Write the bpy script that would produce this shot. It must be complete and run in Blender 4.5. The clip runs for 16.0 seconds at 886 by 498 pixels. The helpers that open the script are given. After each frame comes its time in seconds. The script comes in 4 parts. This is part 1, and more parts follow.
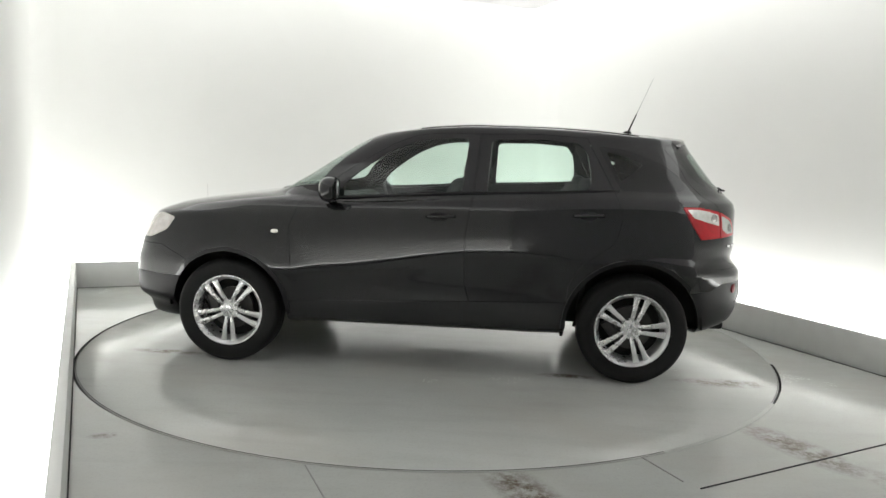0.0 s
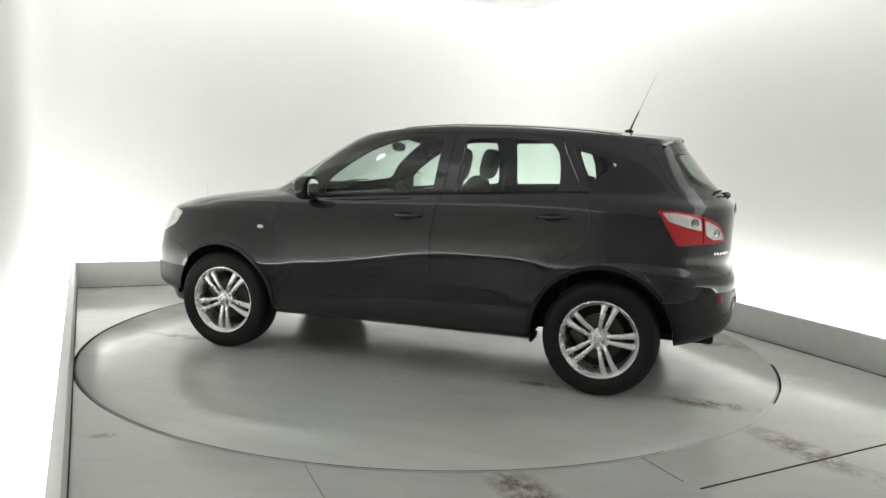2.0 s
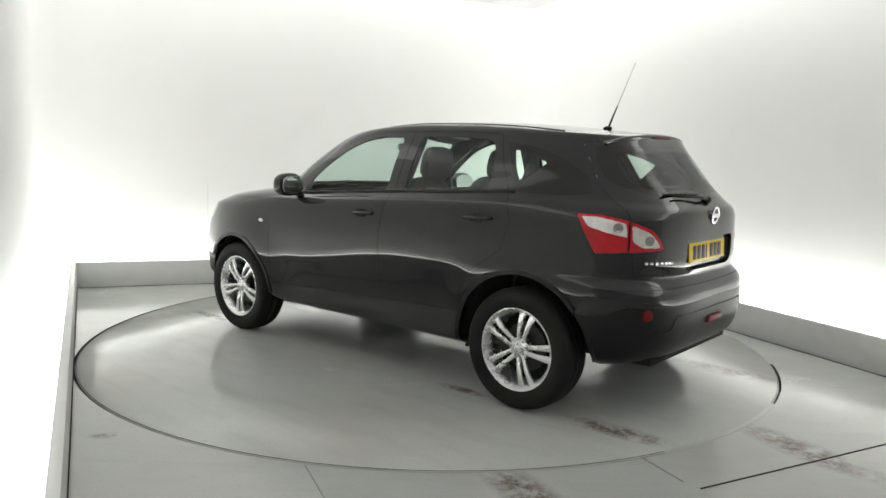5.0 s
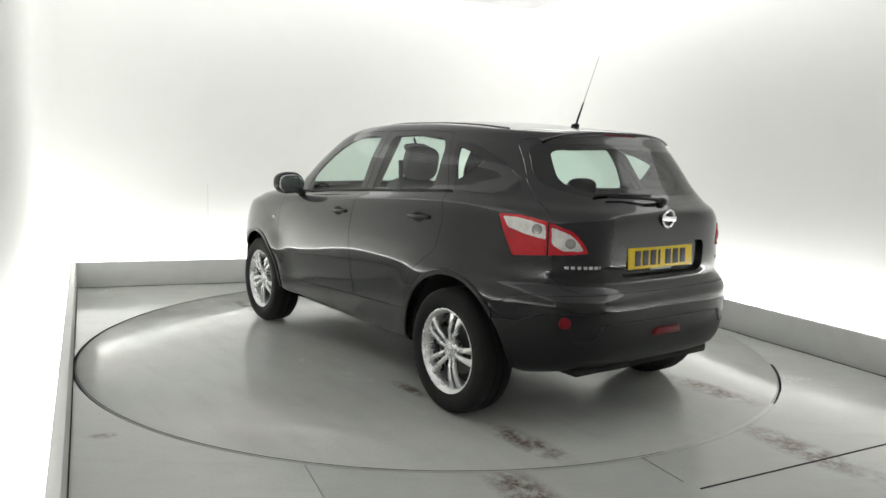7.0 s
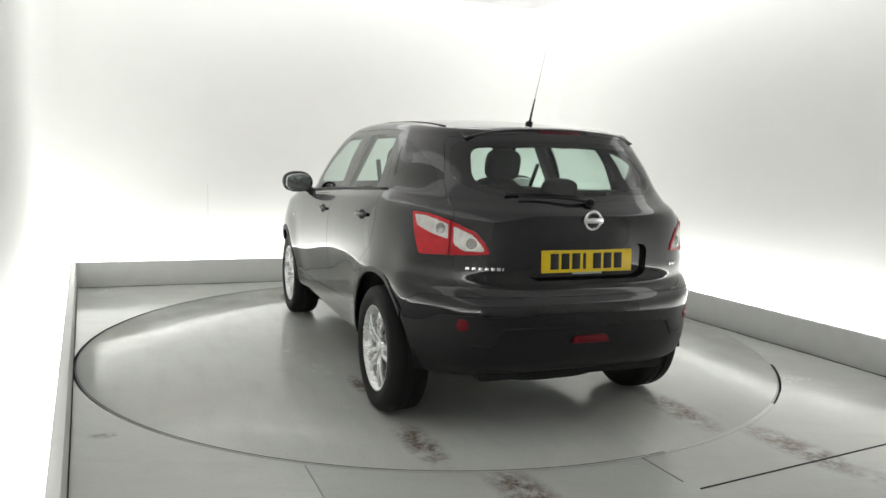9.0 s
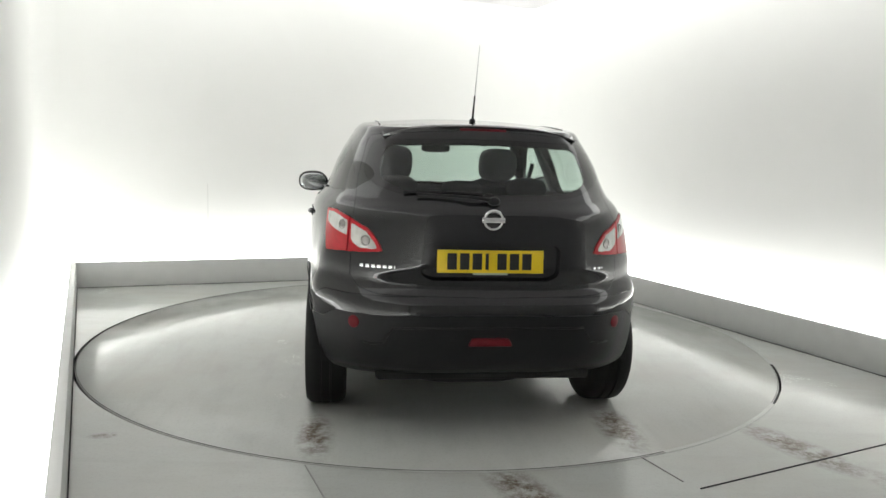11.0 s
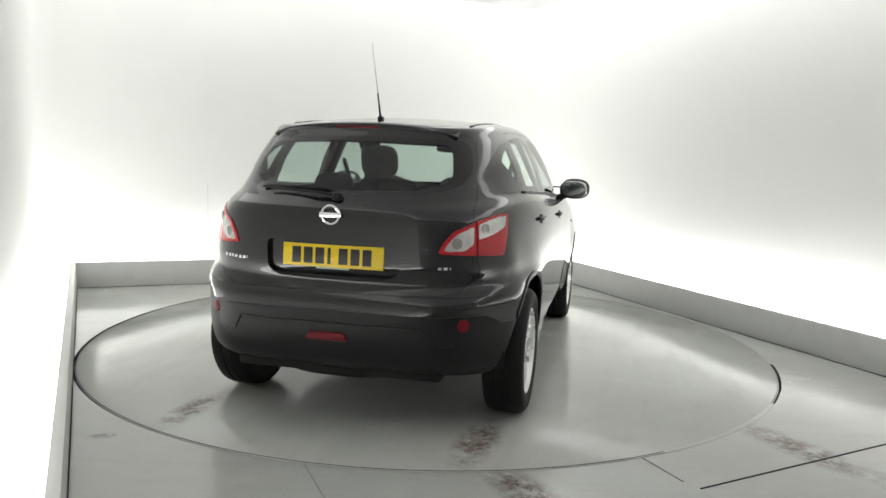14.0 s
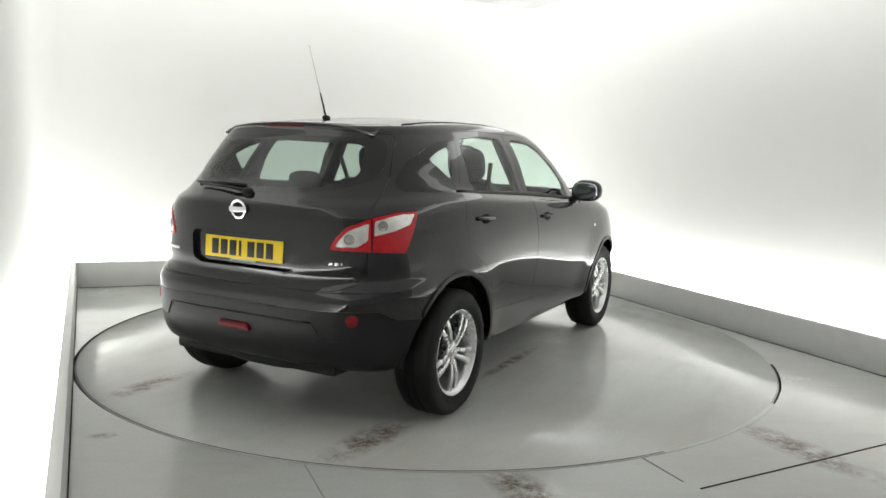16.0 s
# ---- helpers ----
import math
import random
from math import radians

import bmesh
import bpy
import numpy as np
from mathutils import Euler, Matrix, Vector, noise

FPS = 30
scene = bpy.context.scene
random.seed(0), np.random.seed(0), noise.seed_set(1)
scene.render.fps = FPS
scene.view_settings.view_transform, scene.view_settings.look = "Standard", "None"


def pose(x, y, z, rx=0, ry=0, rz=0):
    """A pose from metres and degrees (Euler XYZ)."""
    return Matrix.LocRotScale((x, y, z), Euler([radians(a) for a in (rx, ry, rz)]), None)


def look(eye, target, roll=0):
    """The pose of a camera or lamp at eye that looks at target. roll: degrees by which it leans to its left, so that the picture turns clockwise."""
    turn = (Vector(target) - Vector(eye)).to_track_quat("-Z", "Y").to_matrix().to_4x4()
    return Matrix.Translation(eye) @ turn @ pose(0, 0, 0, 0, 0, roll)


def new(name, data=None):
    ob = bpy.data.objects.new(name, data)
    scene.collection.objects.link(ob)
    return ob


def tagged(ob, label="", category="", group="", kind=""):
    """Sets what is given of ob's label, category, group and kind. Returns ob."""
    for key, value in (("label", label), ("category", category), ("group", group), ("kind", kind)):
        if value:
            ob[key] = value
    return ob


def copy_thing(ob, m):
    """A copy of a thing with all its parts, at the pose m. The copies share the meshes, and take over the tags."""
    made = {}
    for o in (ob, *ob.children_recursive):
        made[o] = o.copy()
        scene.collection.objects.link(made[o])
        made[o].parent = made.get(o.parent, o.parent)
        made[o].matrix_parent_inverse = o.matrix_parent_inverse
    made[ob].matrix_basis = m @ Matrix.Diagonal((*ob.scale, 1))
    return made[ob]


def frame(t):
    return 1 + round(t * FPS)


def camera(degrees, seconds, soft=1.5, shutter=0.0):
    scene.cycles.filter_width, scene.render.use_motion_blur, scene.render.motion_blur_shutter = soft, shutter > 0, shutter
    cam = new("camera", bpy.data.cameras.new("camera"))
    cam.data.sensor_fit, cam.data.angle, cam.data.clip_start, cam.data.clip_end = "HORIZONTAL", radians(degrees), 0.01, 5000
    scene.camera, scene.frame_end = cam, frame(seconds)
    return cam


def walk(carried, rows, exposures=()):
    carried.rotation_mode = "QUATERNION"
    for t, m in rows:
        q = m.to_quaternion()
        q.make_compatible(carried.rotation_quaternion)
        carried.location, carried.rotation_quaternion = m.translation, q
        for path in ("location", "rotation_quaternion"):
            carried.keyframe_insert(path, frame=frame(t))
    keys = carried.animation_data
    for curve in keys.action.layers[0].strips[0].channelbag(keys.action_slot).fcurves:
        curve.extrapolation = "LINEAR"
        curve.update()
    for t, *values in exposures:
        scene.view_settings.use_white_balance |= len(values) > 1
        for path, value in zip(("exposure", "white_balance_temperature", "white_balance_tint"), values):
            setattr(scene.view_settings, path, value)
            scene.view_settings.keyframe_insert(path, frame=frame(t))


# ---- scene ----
# ---------------------------------------------------------------- camera
EYE = Vector((0.0, -5.6230, 1.4189))
YAW, PITCH, ROLL = radians(-0.6701), radians(7.2628), 1.6831
AHEAD = Vector((-math.sin(YAW) * math.cos(PITCH), math.cos(YAW) * math.cos(PITCH), -math.sin(PITCH)))
cam = camera(60.90, 16.0, soft=1.5)
CAM_POSE = look(EYE, EYE + AHEAD, ROLL)
walk(cam, [(0.0, CAM_POSE), (16.0, CAM_POSE)], exposures=[(0.0, 0.40), (16.0, 0.40)])

# heading of the car on the turntable, degrees, by time
TURN = [(0.0, 173.69), (0.5, 170.35), (1.0, 166.99), (1.5, 163.61), (2.0, 160.19), (2.5, 156.72), (3.0, 153.19), (3.5, 149.69),
        (4.0, 146.16), (6.5, 128.65), (7.0, 125.1), (7.5, 121.59), (8.0, 118.07), (8.5, 114.61), (9.0, 111.05), (11.5, 93.25),
        (12.0, 89.63), (12.5, 86.09), (13.0, 82.48), (13.5, 79.0), (14.0, 75.39), (14.5, 71.79), (15.0, 68.15), (15.5, 64.64),
        (16.0, 61.01)]
CAR_OFF = Vector((-0.0436, -0.0280, 0.0))
TABLE_CENTRE = Vector((-0.013, 0.085, 0.0))
TABLE_R = 2.488

# ---------------------------------------------------------------- world: a closed room, almost no light from outside
world = bpy.data.worlds.new("world")
scene.world = world
world.use_nodes = True
world.node_tree.nodes["Background"].inputs[0].default_value = (0.5, 0.5, 0.5, 1)
world.node_tree.nodes["Background"].inputs[1].default_value = 0.02
LOW_GLOW, HIGH_GLOW = (4.8, 5.2, 6.2), (0.55, 0.72, 1.2)  # left, back and right strips


# ---------------------------------------------------------------- materials
def material(name, colour, rough=0.5, metal=0.0, grain=0.0, grain_scale=40.0, bump=0.0, bump_scale=200.0, coat=0.0, coat_rough=0.03,
             spread=0.0, emission=None, strength=0.0, spec=0.5):
    m = bpy.data.materials.new(name)
    m.use_nodes = True
    nt = m.node_tree
    b = nt.nodes["Principled BSDF"]
    b.inputs["Base Color"].default_value = (*colour, 1)
    b.inputs["Roughness"].default_value = rough
    b.inputs["Metallic"].default_value = metal
    b.inputs["Coat Weight"].default_value = coat
    b.inputs["Coat Roughness"].default_value = coat_rough
    b.inputs["Specular IOR Level"].default_value = spec
    if emission:
        b.inputs["Emission Color"].default_value = (*emission, 1)
        b.inputs["Emission Strength"].default_value = strength
    tc = nt.nodes.new("ShaderNodeTexCoord")
    if grain:
        n1 = nt.nodes.new("ShaderNodeTexNoise")
        n1.inputs["Scale"].default_value = grain_scale
        n1.inputs["Detail"].default_value = 6
        nt.links.new(tc.outputs["Object"], n1.inputs["Vector"])
        n2 = nt.nodes.new("ShaderNodeTexNoise")
        n2.inputs["Scale"].default_value = grain_scale * 0.08
        n2.inputs["Detail"].default_value = 3
        nt.links.new(tc.outputs["Object"], n2.inputs["Vector"])
        add = nt.nodes.new("ShaderNodeMath")
        add.operation = "ADD"
        nt.links.new(n1.outputs["Fac"], add.inputs[0])
        nt.links.new(n2.outputs["Fac"], add.inputs[1])
        ramp = nt.nodes.new("ShaderNodeMapRange")
        ramp.inputs["From Min"].default_value, ramp.inputs["From Max"].default_value = 0.6, 1.4
        ramp.inputs["To Min"].default_value, ramp.inputs["To Max"].default_value = 1 - grain, 1 + grain
        nt.links.new(add.outputs[0], ramp.inputs["Value"])
        mix = nt.nodes.new("ShaderNodeVectorMath")
        mix.operation = "SCALE"
        mix.inputs[0].default_value = colour
        nt.links.new(ramp.outputs[0], mix.inputs["Scale"])
        nt.links.new(mix.outputs[0], b.inputs["Base Color"])
        if spread:
            rr = nt.nodes.new("ShaderNodeMapRange")
            rr.inputs["From Min"].default_value, rr.inputs["From Max"].default_value = 0.6, 1.4
            rr.inputs["To Min"].default_value, rr.inputs["To Max"].default_value = max(0.02, rough - spread), rough + spread
            nt.links.new(add.outputs[0], rr.inputs["Value"])
            nt.links.new(rr.outputs[0], b.inputs["Roughness"])
    if bump:
        n3 = nt.nodes.new("ShaderNodeTexNoise")
        n3.inputs["Scale"].default_value = bump_scale
        n3.inputs["Detail"].default_value = 4
        nt.links.new(tc.outputs["Object"], n3.inputs["Vector"])
        bp = nt.nodes.new("ShaderNodeBump")
        bp.inputs["Strength"].default_value = bump
        bp.inputs["Distance"].default_value = 0.002
        nt.links.new(n3.outputs["Fac"], bp.inputs["Height"])
        nt.links.new(bp.outputs[0], b.inputs["Normal"])
    return m


def glass(name, tint, gloss_rough=0.01, bias=0.0):
    m = bpy.data.materials.new(name)
    m.use_nodes = True
    nt = m.node_tree
    nt.nodes.remove(nt.nodes["Principled BSDF"])
    out = nt.nodes["Material Output"]
    tr, gl, mx, fr = (nt.nodes.new("ShaderNodeBsdfTransparent"), nt.nodes.new("ShaderNodeBsdfGlossy"),
                      nt.nodes.new("ShaderNodeMixShader"), nt.nodes.new("ShaderNodeLayerWeight"))
    tr.inputs[0].default_value = (*tint, 1)
    gl.inputs["Roughness"].default_value = gloss_rough
    fr.inputs["Blend"].default_value = 0.5
    pw, sc = nt.nodes.new("ShaderNodeMath"), nt.nodes.new("ShaderNodeMapRange")
    pw.operation = "POWER"
    pw.inputs[1].default_value = 5.0
    sc.inputs["To Min"].default_value, sc.inputs["To Max"].default_value = 0.055, 1.0
    nt.links.new(fr.outputs["Facing"], pw.inputs[0])
    nt.links.new(pw.outputs[0], sc.inputs["Value"])
    nt.links.new(sc.outputs[0], mx.inputs[0])
    nt.links.new(tr.outputs[0], mx.inputs[1])
    nt.links.new(gl.outputs[0], mx.inputs[2])
    nt.links.new(mx.outputs[0], out.inputs[0])
    return m


WALL = material("white_wall_paint", (0.87, 0.87, 0.845), 0.75, grain=0.012, grain_scale=3.0, bump=0.08, bump_scale=90)
CEIL = material("ceiling_paint", (0.84, 0.82, 0.84), 0.8, grain=0.015, grain_scale=3.0)
KERB = material("kerb_paint", (0.66, 0.665, 0.65), 0.5, grain=0.05, grain_scale=9.0, bump=0.1, bump_scale=60)
GLOW_LOW = [material("lit_diffuser_low", (0.8, 0.8, 0.8), 0.5, emission=(0.99, 1.0, 0.975), strength=g) for g in LOW_GLOW]
GLOW_HIGH = [material("lit_diffuser_high", (0.8, 0.8, 0.8), 0.5, emission=(0.99, 1.0, 0.975), strength=g) for g in HIGH_GLOW]
# for the added wall behind the camera, grey set by the car's reflections
DARK_WALL = material("unseen_front_grey", (0.42, 0.42, 0.415), 0.6, grain=0.08, grain_scale=6.0)
FAINT = material("faint_joint", (0.30, 0.30, 0.29), 0.8)
STEEL_EDGE = material("dark_steel_edge", (0.12, 0.12, 0.115), 0.7, grain=0.4, grain_scale=6)
GAP = material("joint_black", (0.02, 0.02, 0.02), 0.9)
PAINT = material("black_metallic_paint", (0.0075, 0.0075, 0.009), 0.45, coat=1.0, coat_rough=0.055, spec=0.06)
PLASTIC = material("black_plastic", (0.007, 0.007, 0.008), 0.42, spec=0.3, grain=0.15, grain_scale=50, bump=0.15, bump_scale=700)
LINER = material("dark_liner", (0.008, 0.008, 0.008), 0.85, grain=0.2, grain_scale=20)
RUBBER = material("tyre_rubber", (0.006, 0.006, 0.006), 0.7, grain=0.25, grain_scale=25, bump=0.2, bump_scale=300, spec=0.3)
ALLOY = material("silver_alloy", (0.72, 0.72, 0.725), 0.28, metal=0.78, grain=0.04, grain_scale=30, spread=0.05)
ALLOY_DARK = material("brake_metal", (0.07, 0.068, 0.066), 0.5, metal=0.7, grain=0.2, grain_scale=30)
PAINT.node_tree.nodes["Principled BSDF"].inputs["Coat IOR"].default_value = 1.55
CHROME = material("chrome", (0.85, 0.85, 0.86), 0.09, metal=1.0, grain=0.01, grain_scale=30)
YELLOW = material("plate_yellow", (0.78, 0.56, 0.015), 0.32, grain=0.03, grain_scale=40)
BLACK_INK = material("plate_black", (0.01, 0.01, 0.01), 0.4)
RED_LENS = material("red_lens", (0.42, 0.004, 0.012), 0.3, coat=0.7, coat_rough=0.05, spec=0.25, grain=0.3, grain_scale=26, bump=0.25, bump_scale=140)
CLEAR_LENS = material("clear_lens", (0.66, 0.63, 0.61), 0.22, coat=1.0, metal=0.45, grain=0.28, grain_scale=24, bump=0.4, bump_scale=120)
SEAT = material("charcoal_seat_cloth", (0.075, 0.075, 0.078), 0.85, grain=0.2, grain_scale=80, bump=0.05, bump_scale=900)
TRIM = material("interior_trim", (0.022, 0.022, 0.024), 0.65, grain=0.15, grain_scale=50)
HEADLINER = material("headliner_cloth", (0.32, 0.32, 0.31), 0.9, grain=0.05, grain_scale=60)
SIDE_GLASS = glass("green_glass", (0.80, 0.90, 0.85))
REAR_GLASS = glass("rear_glass", (0.60, 0.68, 0.64))
BORDER = material("black_glass_border", (0.004, 0.004, 0.004), 0.06, spec=0.5)
MIRROR = material("mirror_silver", (0.8, 0.82, 0.83), 0.02, metal=1.0)


def floor_material(name, seed_shift, dirt):
    """Worn grey floor paint with wet patches; dirt: list of (x, y, half length, half width, turn) tyre dirt stripes."""
    m = bpy.data.materials.new(name)
    m.use_nodes = True
    nt = m.node_tree
    b = nt.nodes["Principled BSDF"]
    tc = nt.nodes.new("ShaderNodeTexCoord")

    def noise_node(scale, detail=5, rough=0.55, shift=0.0):
        mp = nt.nodes.new("ShaderNodeMapping")
        mp.inputs["Location"].default_value = (seed_shift + shift, shift, 0)
        nt.links.new(tc.outputs["Object"], mp.inputs["Vector"])
        n = nt.nodes.new("ShaderNodeTexNoise")
        n.inputs["Scale"].default_value, n.inputs["Detail"].default_value, n.inputs["Roughness"].default_value = scale, detail, rough
        nt.links.new(mp.outputs[0], n.inputs["Vector"])
        return n.outputs["Fac"]

    def math_node(op, a, c, clamp=False):
        n = nt.nodes.new("ShaderNodeMath")
        n.operation, n.use_clamp = op, clamp
        for i, v in enumerate((a, c)):
            if isinstance(v, (int, float)):
                n.inputs[i].default_value = v
            else:
                nt.links.new(v, n.inputs[i])
        return n.outputs[0]

    def rng(v, a, c, d, e):
        n = nt.nodes.new("ShaderNodeMapRange")
        nt.links.new(v, n.inputs["Value"])
        for k, val in zip(("From Min", "From Max", "To Min", "To Max"), (a, c, d, e)):
            n.inputs[k].default_value = val
        return n.outputs[0]

    def mix(fac, a, c):
        n = nt.nodes.new("ShaderNodeMix")
        n.data_type = "RGBA"
        nt.links.new(fac, n.inputs["Factor"])
        for key, v in (("A", a), ("B", c)):
            sock = [s for s in n.inputs if s.name == key and s.type == "RGBA"][0]
            if isinstance(v, tuple):
                sock.default_value = (*v, 1)
            else:
                nt.links.new(v, sock)
        return [s for s in n.outputs if s.type == "RGBA"][0]

    big, mid, fine = noise_node(0.7, 3), noise_node(4.0, 6, 0.6, 3.0), noise_node(60.0, 6, 0.65, 7.0)
    col = mix(rng(big, 0.3, 0.7, 0, 1), (0.47, 0.49, 0.47), (0.52, 0.53, 0.505))
    col = mix(rng(mid, 0.5, 0.8, 0, 0.25), col, (0.38, 0.375, 0.35))
    col = mix(rng(fine, 0.5, 0.8, 0, 0.35), col, (0.31, 0.31, 0.295))
    warm = noise_node(1.1, 4, 0.6, 17.0)
    col = mix(rng(warm, 0.45, 0.7, 0, 0.55), col, (0.455, 0.44, 0.40))
    streak = nt.nodes.new("ShaderNodeMapping")
    streak.inputs["Scale"].default_value = (1.0, 5.0, 1.0)
    streak.inputs["Rotation"].default_value = (0, 0, radians(20))
    nt.links.new(tc.outputs["Object"], streak.inputs["Vector"])
    sn = nt.nodes.new("ShaderNodeTexNoise")
    sn.inputs["Scale"].default_value, sn.inputs["Detail"].default_value = 1.6, 6
    nt.links.new(streak.outputs[0], sn.inputs["Vector"])
    col = mix(rng(sn.outputs["Fac"], 0.5, 0.75, 0, 0.22), col, (0.345, 0.34, 0.32))
    brown = noise_node(9.0, 8, 0.7, 11.0)
    total = None
    for x, y, hl, hw, turn in dirt:
        mp = nt.nodes.new("ShaderNodeMapping")
        mp.vector_type = "TEXTURE"
        mp.inputs["Location"].default_value = (x, y, 0)
        mp.inputs["Rotation"].default_value = (0, 0, radians(turn))
        mp.inputs["Scale"].default_value = (hl, hw, 1)
        nt.links.new(tc.outputs["Object"], mp.inputs["Vector"])
        ln = nt.nodes.new("ShaderNodeVectorMath")
        ln.operation = "LENGTH"
        flat = nt.nodes.new("ShaderNodeVectorMath")
        flat.operation = "MULTIPLY"
        flat.inputs[1].default_value = (1, 1, 0)
        nt.links.new(mp.outputs[0], flat.inputs[0])
        nt.links.new(flat.outputs[0], ln.inputs[0])
        v = rng(ln.outputs["Value"], 0.35, 1.1, 1.0, 0.0)
        total = v if total is None else math_node("MAXIMUM", total, v)
    if total is not None:
        speck = rng(brown, 0.38, 0.54, 0, 1)
        speck2 = rng(noise_node(30.0, 6, 0.7, 5.0), 0.36, 0.55, 0.3, 1)
        fac = math_node("MULTIPLY", math_node("MULTIPLY", total, speck), speck2, True)
        col = mix(math_node("MULTIPLY", fac, 0.9, True), col, (0.12, 0.082, 0.056))
    nt.links.new(col, b.inputs["Base Color"])
    wet = noise_node(1.3, 4, 0.6, 21.0)
    r = math_node("ADD", rng(wet, 0.32, 0.68, 0.06, 0.25), rng(fine, 0.3, 0.7, -0.03, 0.05))
    nt.links.new(r, b.inputs["Roughness"])
    b.inputs["Specular IOR Level"].default_value = 0.5
    bp = nt.nodes.new("ShaderNodeBump")
    bp.inputs["Strength"].default_value, bp.inputs["Distance"].default_value = 0.06, 0.003
    nt.links.new(noise_node(25.0, 5, 0.6, 2.0), bp.inputs["Height"])
    nt.links.new(bp.outputs[0], b.inputs["Normal"])
    return m


# ---------------------------------------------------------------- mesh helpers
def finish(bm, mesh_name, smooth=True):
    me = bpy.data.meshes.new(mesh_name)
    bm.normal_update()
    bm.to_mesh(me)
    bm.free()
    if smooth:
        for p in me.polygons:
            p.use_smooth = True
    return me


def part(name, bm, mat, parent=None, label="", smooth=True):
    me = finish(bm, name, smooth)
    me.materials.append(mat)
    ob = new(name, me)
    if parent is not None:
        ob.parent = parent
    if label:
        tagged(ob, label)
    return ob


def crisp(bm, angle=35):
    bm.normal_update()
    for e in bm.edges:
        if len(e.link_faces) == 2 and e.calc_face_angle(0) > radians(angle):
            e.smooth = False
    return bm


def box_bm(sx, sy, sz, m=None, bevel=0.0, segs=2, bm=None):
    own = bmesh.new()
    bmesh.ops.create_cube(own, size=1.0)
    bmesh.ops.scale(own, vec=(sx, sy, sz), verts=own.verts)
    if bevel:
        bmesh.ops.bevel(own, geom=own.edges[:], offset=bevel, segments=segs, profile=0.5, affect="EDGES")
    if m is not None:
        own.transform(m)
    return join_bm(bm, own)


def join_bm(bm, own):
    if bm is None:
        return own
    tmp = bpy.data.meshes.new("tmp")
    own.to_mesh(tmp)
    own.free()
    bm.from_mesh(tmp)
    bpy.data.meshes.remove(tmp)
    return bm


def prism_bm(poly, z0, z1, bm=None):
    """Upright prism over a plan polygon (counter-clockwise)."""
    bm = bm or bmesh.new()
    lo = [bm.verts.new((x, y, z0)) for x, y in poly]
    hi = [bm.verts.new((x, y, z1)) for x, y in poly]
    bm.faces.new(hi)
    bm.faces.new(lo[::-1])
    n = len(poly)
    for i in range(n):
        j = (i + 1) % n
        bm.faces.new((lo[i], lo[j], hi[j], hi[i]))
    bmesh.ops.recalc_face_normals(bm, faces=bm.faces)
    return bm


def lathe_bm(profile, segs=48, axis="y", bm=None, closed=True):
    """Profile of (radius, along) turned round an axis."""
    bm = bm or bmesh.new()
    rings = []
    for i in range(segs):
        a = 2 * math.pi * i / segs
        c, s = math.cos(a), math.sin(a)
        rings.append([bm.verts.new((r * c, h, r * s) if axis == "y" else (r * c, r * s, h)) for r, h in profile])
    for i in range(segs):
        p, q = rings[i], rings[(i + 1) % segs]
        for k in range(len(profile) - 1):
            bm.faces.new((p[k], p[k + 1], q[k + 1], q[k]))
    bmesh.ops.remove_doubles(bm, verts=bm.verts, dist=1e-6)
    bmesh.ops.recalc_face_normals(bm, faces=bm.faces)
    return bm


def tube_bm(points, radius, segs=8, bm=None, taper=1.0):
    bm = bm or bmesh.new()
    pts = [Vector(p) for p in points]
    rings = []
    for i, p in enumerate(pts):
        d = (pts[min(i + 1, len(pts) - 1)] - pts[max(i - 1, 0)]).normalized()
        side = d.cross(Vector((0, 0, 1)) if abs(d.z) < 0.9 else Vector((1, 0, 0))).normalized()
        up = side.cross(d)
        r = radius * (1 + (taper - 1) * i / (len(pts) - 1))
        rings.append([bm.verts.new(p + r * (math.cos(a) * side + math.sin(a) * up)) for a in [2 * math.pi * k / segs for k in range(segs)]])
    for a, c in zip(rings, rings[1:]):
        for k in range(segs):
            bm.faces.new((a[k], a[(k + 1) % segs], c[(k + 1) % segs], c[k]))
    bm.faces.new(rings[0][::-1])
    bm.faces.new(rings[-1])
    bmesh.ops.recalc_face_normals(bm, faces=bm.faces)
    return bm


# ---------------------------------------------------------------- the room
def meet(p, q, r, s):
    """Where the lines pq and rs cross, in plan."""
    d1, d2 = (q[0] - p[0], q[1] - p[1]), (s[0] - r[0], s[1] - r[1])
    k = ((r[0] - p[0]) * d2[1] - (r[1] - p[1]) * d2[0]) / (d1[0] * d2[1] - d1[1] * d2[0])
    return (p[0] + k * d1[0], p[1] + k * d1[1])


def shifted(p, q, d):
    """The line pq moved d metres to its left."""
    n = Vector((-(q[1] - p[1]), q[0] - p[0])).normalized() * d
    return ((p[0] + n.x, p[1] + n.y), (q[0] + n.x, q[1] + n.y))


LEFT = ((-1.448, -2.736), (-3.495, 1.691))
BACK = ((-3.495, 1.691), (-1.922, 2.285))
RIGHT = ((1.708, 2.42), (3.085, -0.685))
AX1 = Vector((math.cos(radians(25.5)), math.sin(radians(25.5))))
AX2 = Vector((-AX1.y, AX1.x))
FRONT_D = -5.8
FRONT = (tuple(AX2 * FRONT_D), tuple(AX2 * FRONT_D + AX1))
KERB_H, KERB_T, TROUGH, CEIL_Z, WALL_H = 0.25, 0.05, 0.34, 3.02, 3.20


def loop(d):
    """Corners of the room's outline, d metres outside the kerb's inner face: front left, back left, back right, front right."""
    l, b, r = shifted(*LEFT, d), shifted(*BACK, d), shifted(*RIGHT, d)
    return meet(*FRONT, *l), meet(*l, *b), meet(*b, *r), meet(*r, *FRONT)


